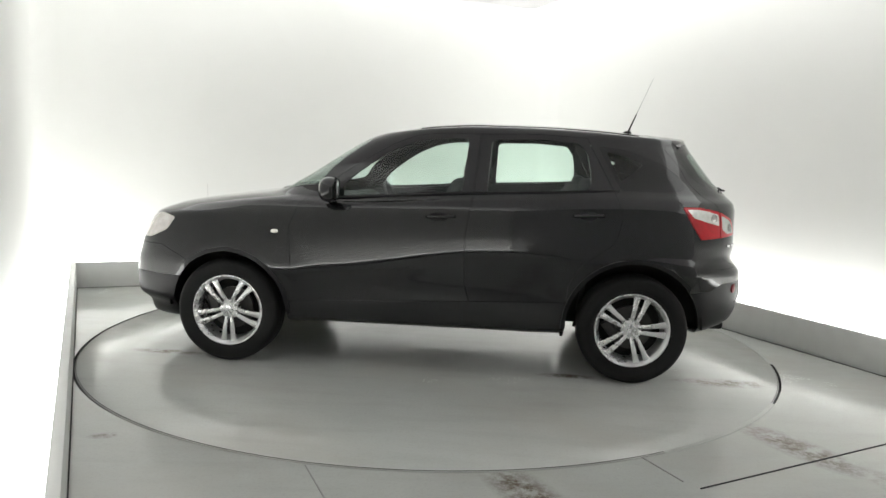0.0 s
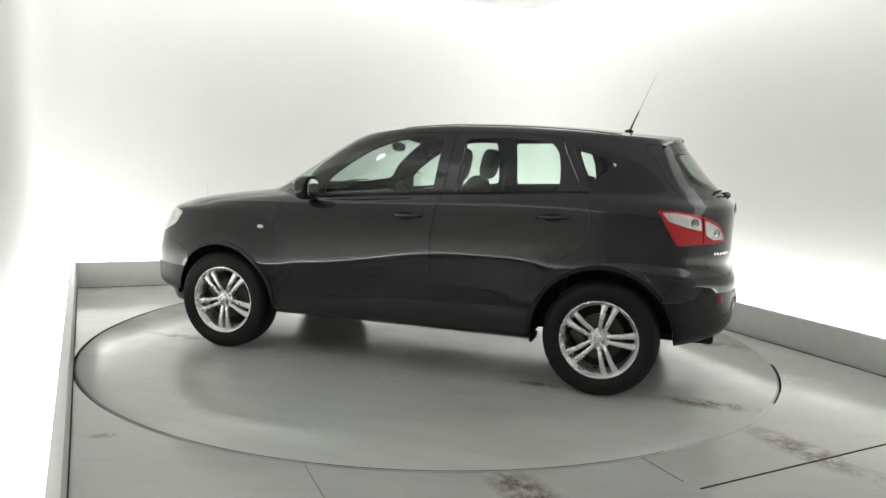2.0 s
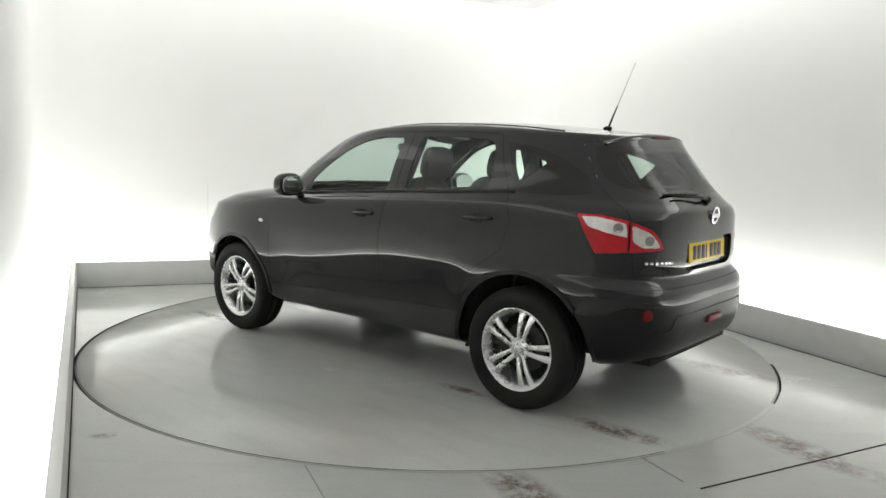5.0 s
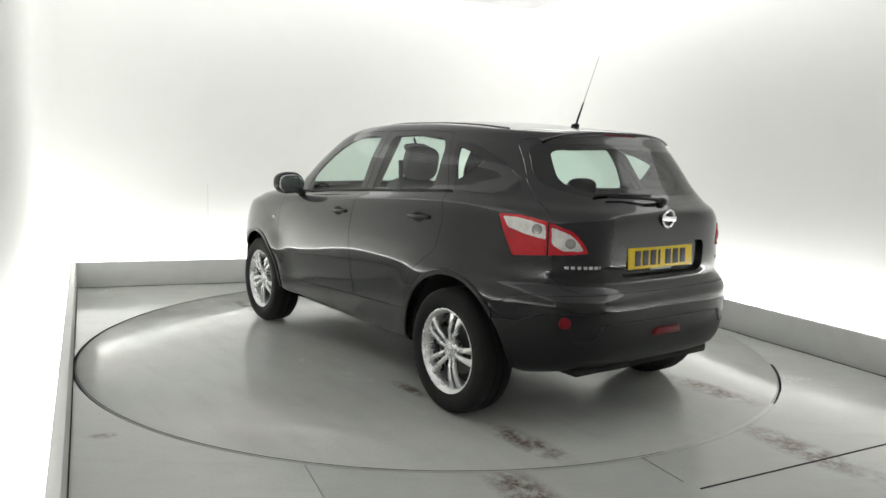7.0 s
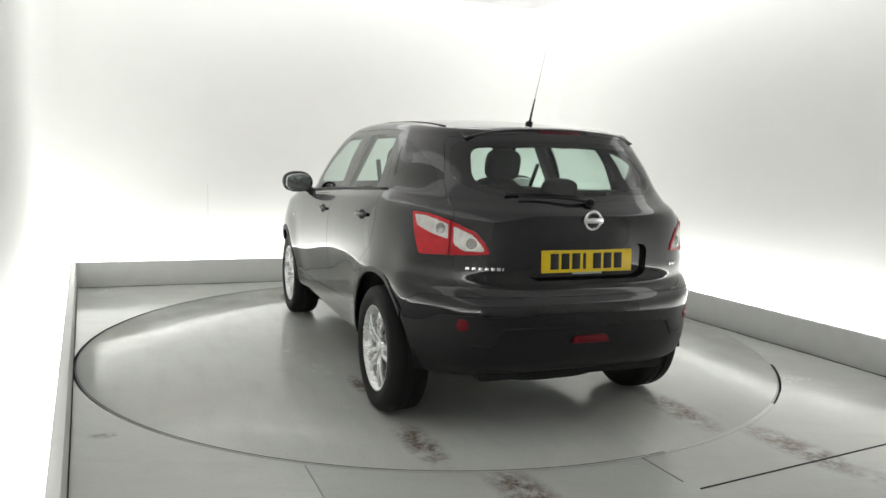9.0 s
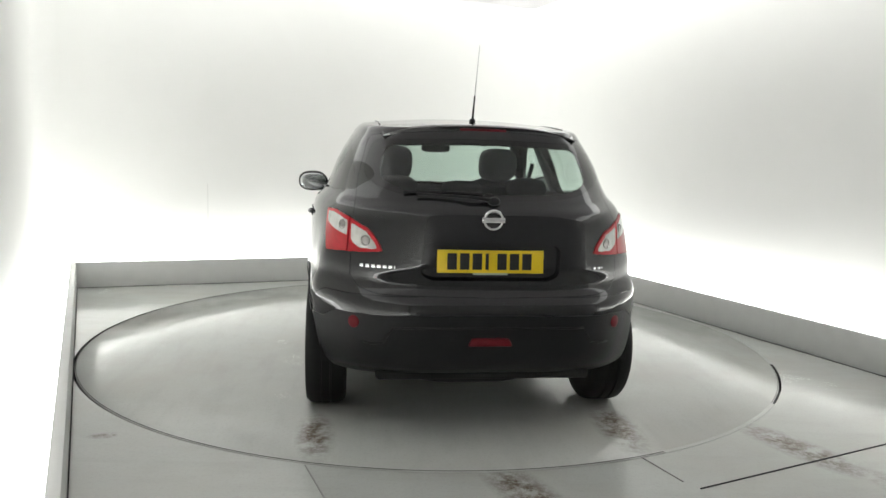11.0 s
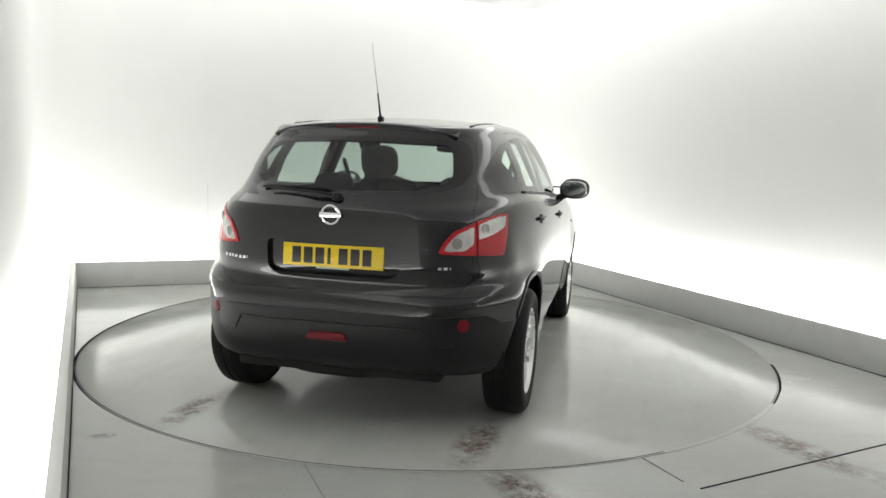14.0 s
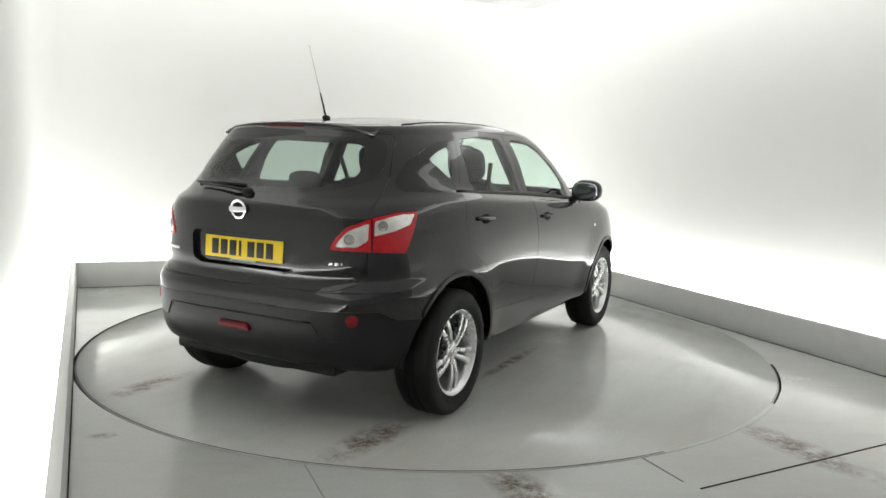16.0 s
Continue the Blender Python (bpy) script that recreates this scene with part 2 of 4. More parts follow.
def side_box(name, i, a, c, z0, z1, mat, label, bevel=0.0):
    bm = prism_bm([a[i], a[i + 1], c[i + 1], c[i]], z0, z1)
    if bevel:
        bmesh.ops.bevel(bm, geom=bm.edges[:], offset=bevel, segments=2, profile=0.5, affect="EDGES")
        crisp(bm)
    return tagged(part(name, bm, mat, smooth=bool(bevel)), label, name.split("_")[0], kind="structure")


def rounded_wall():
    """White wall round three sides with softly rounded corners."""
    inner, outer = loop(TROUGH), loop(TROUGH + 0.15)

    def path(pts, rad):
        out = [Vector(pts[0])]
        for i in (1, 2):
            p, a, c = Vector(pts[i]), Vector(pts[i - 1]), Vector(pts[i + 1])
            u, v = (a - p).normalized(), (c - p).normalized()
            half = math.acos(u.dot(v)) / 2
            cut = rad / math.tan(half)
            mid = p + (u + v).normalized() * rad / math.sin(half)
            s, e = p + u * cut - mid, p + v * cut - mid
            for k in range(9):
                d = s.lerp(e, k / 8).normalized() * rad
                out.append(mid + d)
        return out + [Vector(pts[3])]

    pi, po = path(inner, 0.22), path(outer, 0.37)
    bm = bmesh.new()
    rows = []
    for p, q in zip(pi, po):
        rows.append([bm.verts.new((p.x, p.y, -0.1)), bm.verts.new((p.x, p.y, WALL_H)), bm.verts.new((q.x, q.y, WALL_H)), bm.verts.new((q.x, q.y, -0.1))])
    for a, c in zip(rows, rows[1:]):
        for k in range(4):
            bm.faces.new((a[k], a[(k + 1) % 4], c[(k + 1) % 4], c[k]))
    bm.faces.new(rows[0])
    bm.faces.new(rows[-1][::-1])
    bmesh.ops.recalc_face_normals(bm, faces=bm.faces)
    return tagged(part("wall_back", crisp(bm, 50), WALL), "smooth white painted wall with rounded corners round the bay", "wall", kind="structure")


def build_room():
    k0, k1, t1 = loop(0.0), loop(KERB_T), loop(TROUGH)
    # ground slab with a round opening for the turntable
    rim = TABLE_R + 0.004
    segs = 160
    circle = [(TABLE_CENTRE.x + rim * math.cos(2 * math.pi * i / segs), TABLE_CENTRE.y + rim * math.sin(2 * math.pi * i / segs)) for i in range(segs)]
    bm = bmesh.new()
    far = 11.0
    inner_v = [bm.verts.new((x, y, 0)) for x, y in circle]
    outer_v = []
    for i in range(segs):
        a = 2 * math.pi * i / segs
        c, s = math.cos(a), math.sin(a)
        k = far / max(abs(c), abs(s))
        outer_v.append(bm.verts.new((TABLE_CENTRE.x + k * c, TABLE_CENTRE.y + k * s, 0)))
    for i in range(segs):
        j = (i + 1) % segs
        bm.faces.new((inner_v[i], outer_v[i], outer_v[j], inner_v[j]))
    crisp(bm)
    fl = part("floor", bm, floor_material("worn_floor_paint", 0.0, [(0.434, -2.61, 0.42, 0.13, -64), (1.86, -2.01, 0.42, 0.13, -64), (-1.579, -2.065, 0.09, 0.04, 20),
                                                                  (2.25, -2.70, 0.5, 0.13, -64)]), smooth=False)
    tagged(fl, "worn grey painted concrete floor with dirt and damp patches", "floor", kind="structure")
    pit = lathe_bm([(rim + 0.02, -0.004), (rim, -0.004), (rim, -0.06), (0.0, -0.06)], segs, "z")
    pit.transform(Matrix.Translation(TABLE_CENTRE))
    tagged(part("turntable_pit", crisp(pit), GAP), "dark pit under the turntable disc", "pit", kind="structure")
    # stretches of the rim's joint packed with dust
    packed = floor_material("packed_dust", 5.0, [])
    for a0, a1 in ((-62.0, -34.5), (-12.5, 84.0)):
        bm = bmesh.new()
        rows = []
        for a in np.radians(np.linspace(a0, a1, 48)):
            rows.append([bm.verts.new((TABLE_CENTRE.x + r * math.cos(a), TABLE_CENTRE.y + r * math.sin(a), z)) for r, z in ((TABLE_R - 0.021, 0.0), (TABLE_R - 0.020, 0.0022), (rim + 0.001, 0.0022), (rim + 0.003, 0.0))])
        for p, q in zip(rows, rows[1:]):
            for k in range(3):
                bm.faces.new((p[k], p[k + 1], q[k + 1], q[k]))
        bmesh.ops.recalc_face_normals(bm, faces=bm.faces)
        tagged(part("rim_dust", bm, packed, smooth=False), "grey dust packed into the joint round the turntable", "dust", kind="structure")
    # joints in the floor
    def joint(a, c, w=0.007, mat=GAP):
        d = (Vector(c) - Vector(a)).normalized()
        n = Vector((-d.y, d.x)) * w / 2
        a, c = Vector(a), Vector(c)
        b2 = prism_bm([tuple(a - n), tuple(c - n), tuple(c + n), tuple(a + n)], -0.002, 0.004)
        tagged(part("floor_joint", b2, mat, smooth=False), "thin dark joint between grey floor plates", "floor joint", kind="structure")
    joint((1.022, -2.18), (1.135, -2.44), 0.005, FAINT)
    joint((1.189, -2.509), (3.4, -1.40))
    joint((-0.555, -2.366), (-0.199, -3.211), 0.005, FAINT)
    # kerbs, lit troughs, wall, ceiling
    for i, nm in enumerate(("kerb_left", "kerb_back", "kerb_right")):
        side_box(nm, i, k0, k1, -0.02, KERB_H, KERB, "low grey-white painted kerb edging the lit floor trough", 0.004)
    # black strip at the kerb's foot: the joint, with its shadow line painted in
    for i in range(3):
        side_box("kerb_joint", i, loop(-0.007), loop(-0.0005), -0.01, 0.003, GAP, "thin dark joint and painted shadow line along the foot of the kerb")
    lo1 = loop(TROUGH - 0.004)
    for i, nm in enumerate(("light_trough_left", "light_trough_back", "light_trough_right")):
        ob = side_box(nm, i, loop(KERB_T + 0.003), lo1, 0.16, 0.21, GLOW_LOW[i], "glowing white light panel in the trough behind the kerb")
        ob["category"] = "light panel"
    jl = prism_bm([(-3.2215, 0.7058), (-1.9575, -2.0342), (-1.9525, -2.0318), (-3.2165, 0.7082)], 0.209, 0.2125)
    tagged(part("trough_joint", jl, FAINT, smooth=False), "thin dark joint in the light panel", "panel joint", kind="structure")
    rounded_wall()
    along, into = Vector((0.9355, 0.3533)) * 0.002, Vector((0.3533, -0.9355)) * 0.005
    c = Vector((-2.434, 2.455))
    seam = prism_bm([tuple(c - along), tuple(c - along + into), tuple(c + along + into), tuple(c + along)], 0.22, 1.02)
    tagged(part("wall_seam", seam, material("seam_filler", (0.62, 0.62, 0.60), 0.7), smooth=False), "faint upright seam in the white wall", "wall seam", kind="structure")
    hi0 = loop(-0.40)
    lid = bmesh.new()
    prism_bm([hi0[0], hi0[1], hi0[2], hi0[3]], CEIL_Z, CEIL_Z + 0.08, lid)
    tagged(part("ceiling", lid, CEIL, smooth=False), "pale dropped ceiling panel with a lit gap round its edge", "ceiling", kind="structure")
    top = bmesh.new()
    out = loop(TROUGH + 0.15)
    prism_bm([out[0], out[1], out[2], out[3]], WALL_H, WALL_H + 0.1, top)
    tagged(part("ceiling_upper", top, WALL, smooth=False), "white upper ceiling above the light gap", "ceiling", kind="structure")
    for i, nm in enumerate(("light_cove_left", "light_cove_back", "light_cove_right")):
        ob = side_box(nm, i, loop(-0.397), loop(TROUGH - 0.004), CEIL_Z + 0.03, CEIL_Z + 0.08, GLOW_HIGH[i], "glowing white light panel in the ceiling cove")
        ob["category"] = "light panel"
    # unseen grey wall added behind the camera; its tone shapes reflections and fill
    f0, f3 = out[0], out[3]
    d = AX2 * -0.12
    fb = prism_bm([f0, f3, (f3[0] + d.x, f3[1] + d.y), (f0[0] + d.x, f0[1] + d.y)], -0.1, WALL_H)
    tagged(part("added_front_wall", fb, DARK_WALL, smooth=False), "unseen grey wall added behind the camera to shape reflections and fill", "wall", kind="structure")


def build_turntable():
    prof = [(0.0, 0.0), (0.6, 0.0), (1.2, 0.0), (1.8, 0.0), (TABLE_R - 0.016, 0.0), (TABLE_R - 0.010, -0.004), (TABLE_R - 0.010, -0.05), (0.0, -0.05)]
    bm = lathe_bm(prof, 160, "z")
    crisp(bm)
    dirt = [(-2.0, 0.80, 0.34, 0.10, 2), (-1.97, -0.78, 0.38, 0.12, -3), (-1.0, 0.84, 0.2, 0.06, 0), (-0.3, -0.8, 0.5, 0.05, 0), (1.75, 0.8, 0.3, 0.06, 0)]
    ob = part("turntable", bm, floor_material("turntable_paint", 31.0, dirt))
    ob.matrix_basis = Matrix.Translation(TABLE_CENTRE)
    ring = lathe_bm([(TABLE_R - 0.019, -0.01), (TABLE_R - 0.019, 0.001), (TABLE_R - 0.0145, 0.001), (TABLE_R - 0.0145, -0.01)], 160, "z")
    part("edge_strip", crisp(ring), STEEL_EDGE, ob, "dark steel edge strip")
    return tagged(ob, "round grey painted turntable disc flush with the floor", "turntable")


# ---------------------------------------------------------------- the car: x ahead, y to its left, z up, origin between the axles on the ground
def smooth_curve(xs, ys):
    """Monotone cubic through the points; returns a function of an array."""
    xs, ys = np.asarray(xs, float), np.asarray(ys, float)
    h, d = np.diff(xs), np.diff(ys) / np.diff(xs)
    m = np.zeros_like(ys)
    m[0], m[-1] = d[0], d[-1]
    for i in range(1, len(xs) - 1):
        if d[i - 1] * d[i] > 0:
            w1, w2 = 2 * h[i] + h[i - 1], h[i] + 2 * h[i - 1]
            m[i] = (w1 + w2) / (w1 / d[i - 1] + w2 / d[i])

    def f(x):
        x = np.clip(np.asarray(x, float), xs[0], xs[-1])
        i = np.clip(np.searchsorted(xs, x) - 1, 0, len(xs) - 2)
        t = (x - xs[i]) / h[i]
        return ((2 * t**3 - 3 * t**2 + 1) * ys[i] + (t**3 - 2 * t**2 + t) * h[i] * m[i] + (-2 * t**3 + 3 * t**2) * ys[i + 1] + (t**3 - t**2) * h[i] * m[i + 1])

    return f


ROOF_SIDE = smooth_curve([-1.9, -1.74, -1.5, -1.27, -1.05, -0.68, -0.32, 0.0, 0.27, 0.5], [1.488, 1.513, 1.545, 1.567, 1.585, 1.600, 1.602, 1.585, 1.540, 1.46])


def roof_z(x, y):
    return ROOF_SIDE(x) + 0.032 * (1 - (np.asarray(y) / 0.55) ** 2)


ZX = (-2.12, -1.3, -0.4, 0.6, 1.2, 2.15)
# outlines from the sill upwards, one number for each outline: ends and middle, half width, squareness, heights at ZX, share of the roof's own height
REAR_X = [-1.8, -1.9, -2.03, -2.066, -2.075, -2.076, -2.07, -2.041, -2.021, -2.037, -2.038, -2.038, -2.033, -1.987, -1.914, -1.825, -1.725, -1.693, -1.665]
FRONT_X = [2.02, 2.089, 2.103, 2.131, 2.135, 2.128, 2.117, 2.096, 2.086, 2.065, 2.028, 1.971, 1.82, 1.11, 0.94, 0.75, 0.475, 0.37, 0.28]
MIDDLE_X = [0, 0, 0, 0, 0, 0, 0, 0, 0, 0, 0, 0, -0.05, -0.3, -0.35, -0.4, -0.4, -0.45, -0.5]
HALF_WIDTH = [0.7358, 0.8125, 0.8564, 0.8748, 0.884, 0.8922, 0.9024, 0.9132, 0.9152, 0.9147, 0.9096, 0.8973, 0.8789, 0.822, 0.79, 0.748, 0.668, 0.628, 0.585]
REAR_SQUARE = [4.6, 5, 4.8, 4.8, 4.8, 4.8, 4.8, 4.5, 4.2, 4, 3.9, 3.9, 3.7, 3.4, 3.5, 3.7, 4, 4.2, 4.4]
FRONT_SQUARE = [3.9, 3.9, 3.9, 5.2, 5.2, 5.2, 5.2, 5.2, 5.2, 5.2, 5.2, 5.2, 4.6, 5.5, 6.5, 7, 7, 7, 7]
Z_TAIL = [0.3, 0.325, 0.39, 0.47, 0.555, 0.64, 0.7, 0.7368, 0.7788, 0.868, 0.9702, 1.076, 1.126, 1.176, 1.236, 1.327, 1.446, 1.489, 1.523]
Z_REAR_AXLE = [0.27, 0.305, 0.345, 0.43, 0.51, 0.6, 0.6967, 0.7828, 0.815, 0.8902, 0.987, 1.089, 1.154, 1.218, 1.279, 1.375, 1.502, 1.545, 1.576]
Z_PILLAR = [0.27, 0.295, 0.325, 0.41, 0.49, 0.575, 0.686, 0.7774, 0.815, 0.8849, 0.9762, 1.068, 1.121, 1.175, 1.245, 1.36, 1.511, 1.561, 1.595]
Z_DOOR = [0.27, 0.295, 0.325, 0.4, 0.47, 0.53, 0.595, 0.6591, 0.7021, 0.7989, 0.9171, 1.014, 1.068, 1.116, 1.207, 1.331, 1.494, 1.541, 1.58]
Z_SCUTTLE = [0.26, 0.29, 0.33, 0.41, 0.48, 0.53, 0.585, 0.64, 0.68, 0.777, 0.877, 0.974, 1.043, 1.134, 1.211, 1.308, 1.463, 1.516, 1.556]
Z_NOSE = [0.2, 0.24, 0.33, 0.42, 0.52, 0.6, 0.66, 0.711, 0.744, 0.81, 0.877, 0.9542, 1.012, 1.145, 1.226, 1.313, 1.458, 1.506, 1.556]
ROOF_SHARE = [0, 0, 0, 0, 0, 0, 0, 0, 0, 0, 0, 0, 0, 0, 0, 0, 0, 0.35, 1]
SUB = [2, 3, 3, 4, 4, 4, 3, 3, 5, 5, 5, 4, 12, 4, 6, 8, 3, 3]
N_ROUND = 230


def body_grid():
    keys = np.array([REAR_X, FRONT_X, MIDDLE_X, HALF_WIDTH, REAR_SQUARE, FRONT_SQUARE, Z_TAIL, Z_REAR_AXLE, Z_PILLAR, Z_DOOR, Z_SCUTTLE, Z_NOSE, ROOF_SHARE], float).T
    k = np.arange(len(keys))
    fine = np.concatenate([[i + j / n for j in range(n)] for i, n in enumerate(SUB)] + [[len(keys) - 1]])
    prm = np.stack([smooth_curve(k, keys[:, c])(fine) for c in range(keys.shape[1])], 1)
    rows = []

    def quarter(n):
        """A quarter of a superellipse from its tip to its side, evenly fine."""
        m = 0.5 ** (1 / n)
        a, b = np.linspace(0, m, 900), np.linspace(m, 0, 900)[1:]
        return np.concatenate([(1 - a**n) ** (1 / n), b]), np.concatenate([a, (1 - b**n) ** (1 / n)])

    for xr, xf, xm, w, nr, nf, *zk, share in prm:
        fx, fy = quarter(nf)
        bx, by = quarter(nr)
        x = np.concatenate([xm + (xf - xm) * fx, (xm - (xm - xr) * bx)[::-1][1:]])
        y = w * np.concatenate([fy, by[::-1][1:]])
        run = np.concatenate([[0], np.cumsum(np.hypot(np.diff(x), np.diff(y)))])
        at = np.linspace(0, run[-1], N_ROUND)
        x, y = np.interp(at, run, x), np.interp(at, run, y)
        y[0] = y[-1] = 0
        z = smooth_curve(ZX, zk)(x)
        z = z + share * (roof_z(x, y) - z)
        for cx, rim in ((1.315, 0.42), (-1.315, 0.44)):  # soft flares round the wheel openings
            r = np.hypot(x - cx, z - 0.348)
            y = y + (0.022 if cx > 0 else 0.010) * np.exp(-((r - rim) / (0.14 if cx > 0 else 0.10)) ** 2) * np.clip((y - 0.5) / 0.2, 0, 1)
        # broad haunches ahead of the rear corners
        y = y + 0.034 * np.exp(-((x + 1.69) / 0.17) ** 2) * np.clip((1.10 - z) / 0.22, 0, 1) * np.clip((y - 0.4) / 0.2, 0, 1)
        rows.append(np.stack([x, y, z], 1))
    edge = rows[-1]
    for t in (0.93, 0.85, 0.72, 0.58, 0.44, 0.3, 0.15, 0.0):
        x, y = edge[:, 0], edge[:, 1] * t
        rows.append(np.stack([x, y, roof_z(x, y)], 1))
    return rows


def inside(poly, u, v):
    hit, n = False, len(poly)
    for i in range(n):
        (u0, v0), (u1, v1) = poly[i], poly[(i + 1) % n]
        if (v0 > v) != (v1 > v) and u < (u1 - u0) * (v - v0) / (v1 - v0) + u0:
            hit = not hit
    return hit


ROOT2 = math.sqrt(0.5)
VIEWS = {  # how a point shows from the side, from behind and onto the rear corner, and the way of sight
    "side": (lambda p: (p.x, p.z), Vector((0, 1, 0)), lambda p: p.y > 0.35),
    "rear": (lambda p: (p.y, p.z), Vector((1, 0, 0)), lambda p: p.x < -1.5),
    "front": (lambda p: (p.y, p.z), Vector((1, 0, 0)), lambda p: p.x > 0.1),
    "corner": (lambda p: ((p.x + p.y) * ROOT2, p.z), Vector((-ROOT2, ROOT2, 0)), lambda p: p.x < -1.4),
    "top": (lambda p: (p.x, p.y), Vector((0, 0, 1)), lambda p: p.z > 0.8),
}


def rounded_poly(pts, r, n=4):
    """Polygon with its corners rounded."""
    out = []
    for i, p in enumerate(pts):
        p, a, c = Vector(p), Vector(pts[i - 1]), Vector(pts[(i + 1) % len(pts)])
        u, v = a - p, c - p
        d = min(r, u.length * 0.45, v.length * 0.45)
        s, e = p + u.normalized() * d, p + v.normalized() * d
        for k in range(n + 1):
            t = k / n
            out.append(tuple((1 - t) ** 2 * s + 2 * t * (1 - t) * p + t * t * e))
    return out


def arch(cx, cz, r, n=30):
    """Wheel opening: round above, dropping straight to below the sill."""
    pts = [(cx + r * math.cos(math.pi * i / n - 0.0), cz + r * math.sin(math.pi * i / n)) for i in range(n + 1)]
    return [(cx + r + 0.015, 0.05)] + pts + [(cx - r - 0.015, 0.05)]


FRONT_GLASS = rounded_poly([(0.615, 1.125), (-0.215, 1.180), (-0.238, 1.515), (-0.05, 1.515), (0.10, 1.490), (0.25, 1.430), (0.40, 1.335), (0.52, 1.240)], 0.035)
REAR_DOOR_GLASS = rounded_poly([(-0.372, 1.176), (-0.392, 1.515), (-0.68, 1.522), (-0.95, 1.503), (-1.0, 1.43), (-1.02, 1.30), (-1.02, 1.216)], 0.035)
QUARTER_GLASS = rounded_poly([(-1.215, 1.217), (-1.16, 1.32), (-1.07, 1.486), (-1.235, 1.468), (-1.33, 1.44), (-1.48, 1.382), (-1.58, 1.31), (-1.63, 1.24), (-1.60, 1.222), (-1.47, 1.213)], 0.03)
QUARTER_CLEAR = rounded_poly([(-1.118, 1.458), (-1.25, 1.425), (-1.350, 1.382), (-1.28, 1.325), (-1.207, 1.272), (-1.165, 1.35)], 0.02)
BACK_GLASS = rounded_poly([(-0.02, 1.198), (0.30, 1.203), (0.48, 1.228), (0.585, 1.275), (0.605, 1.33), (0.56, 1.478), (-0.02, 1.492)], 0.05)
SCREEN = rounded_poly([(-0.02, 1.175), (0.66, 1.160), (0.755, 1.19), (0.60, 1.50), (-0.02, 1.56)], 0.03)
LAMP = rounded_poly([(-0.575, 1.126), (-0.70, 1.122), (-0.825, 1.098), (-0.955, 1.052), (-1.012, 0.992), (-1.034, 0.945), (-0.93, 0.936), (-0.838, 0.932), (-0.658, 0.923), (-0.612, 1.02)], 0.012, 3)
LAMP_WHITE = rounded_poly([(-0.598, 1.113), (-0.70, 1.107), (-0.817, 1.080), (-0.822, 1.008), (-0.72, 1.030), (-0.628, 1.060)], 0.012, 3)
LAMP_WHITE_IN = rounded_poly([(-0.845, 1.072), (-0.945, 1.036), (-0.995, 0.985), (-1.010, 0.956), (-0.905, 0.956), (-0.852, 0.988)], 0.014, 3)
LAMP_SPLIT = [(-0.828, 1.14), (-0.828, 0.92), (-0.836, 0.92), (-0.836, 1.14)]
ARCH_FRONT, ARCH_REAR = arch(1.315, 0.345, 0.398), arch(-1.315, 0.350, 0.418)
LIP_FRONT, LIP_REAR = arch(1.315, 0.345, 0.424), arch(-1.315, 0.350, 0.444)
FRONT_DOOR = [(0.862, 0.40), (0.882, 0.70), (0.895, 0.92), (0.84, 1.07), (0.78, 1.125), (0.55, 1.285), (0.40, 1.382), (0.25, 1.472), (0.10, 1.530), (-0.06, 1.548), (-0.312, 1.550), (-0.282, 1.16), (-0.24, 0.90), (-0.246, 0.60), (-0.30, 0.40)]
REAR_DOOR = [(-0.308, 0.40), (-0.254, 0.60), (-0.248, 0.90), (-0.29, 1.16), (-0.320, 1.55), (-0.70, 1.555), (-1.0, 1.540), (-1.028, 1.47), (-1.172, 1.20), (-1.225, 1.06), (-1.185, 0.891), (-0.98, 0.75), (-0.905, 0.62), (-0.885, 0.40)]
TAILGATE = [(-0.02, 0.735), (0.45, 0.742), (0.56, 0.748), (0.63, 0.768), (0.672, 0.82), (0.668, 0.93), (0.66, 1.10), (0.645, 1.20), (0.632, 1.30), (0.585, 1.475), (0.56, 1.505), (-0.02, 1.545)]
PLATE_RECESS = rounded_poly([(-0.02, 0.815), (0.29, 0.815), (0.335, 0.84), (0.340, 0.965), (0.31, 0.988), (-0.02, 0.988)], 0.02, 3)
BUMPER_LOW = [(-0.02, 0.2), (0.98, 0.2), (0.98, 0.585), (0.80, 0.600), (0.74, 0.648), (-0.02, 0.656)]
BACK_GLASS_IN = rounded_poly([(-0.02, 1.222), (0.40, 1.232), (0.535, 1.285), (0.50, 1.455), (-0.02, 1.470)], 0.05)
HEAD_LAMP = rounded_poly([(1.70, 0.945), (1.76, 0.86), (1.90, 0.80), (2.2, 0.78), (2.2, 0.925), (1.98, 0.955), (1.80, 0.968)], 0.02, 3)
BONNET = [(0.99, -0.02), (0.97, 0.60), (1.05, 0.70), (1.75, 0.66), (2.03, 0.40), (2.06, -0.02)]
BUMPER_SEAM = [(-1.66, 0.62), (-1.72, 0.70), (-1.80, 0.737), (-2.3, 0.737), (-2.3, 0.1), (-1.5, 0.1), (-1.64, 0.45)]
FRONT_BUMPER = [(1.60, 0.68), (1.80, 0.76), (2.5, 0.76), (2.5, 0.0), (1.5, 0.0), (1.64, 0.45)]
FRONT_LOW = [(1.5, 0.56), (2.6, 0.56), (2.6, 0.0), (1.5, 0.0)]
CLADDING = [(0.98, 0.43), (-0.99, 0.51), (-0.99, 0.1), (0.98, 0.1)]


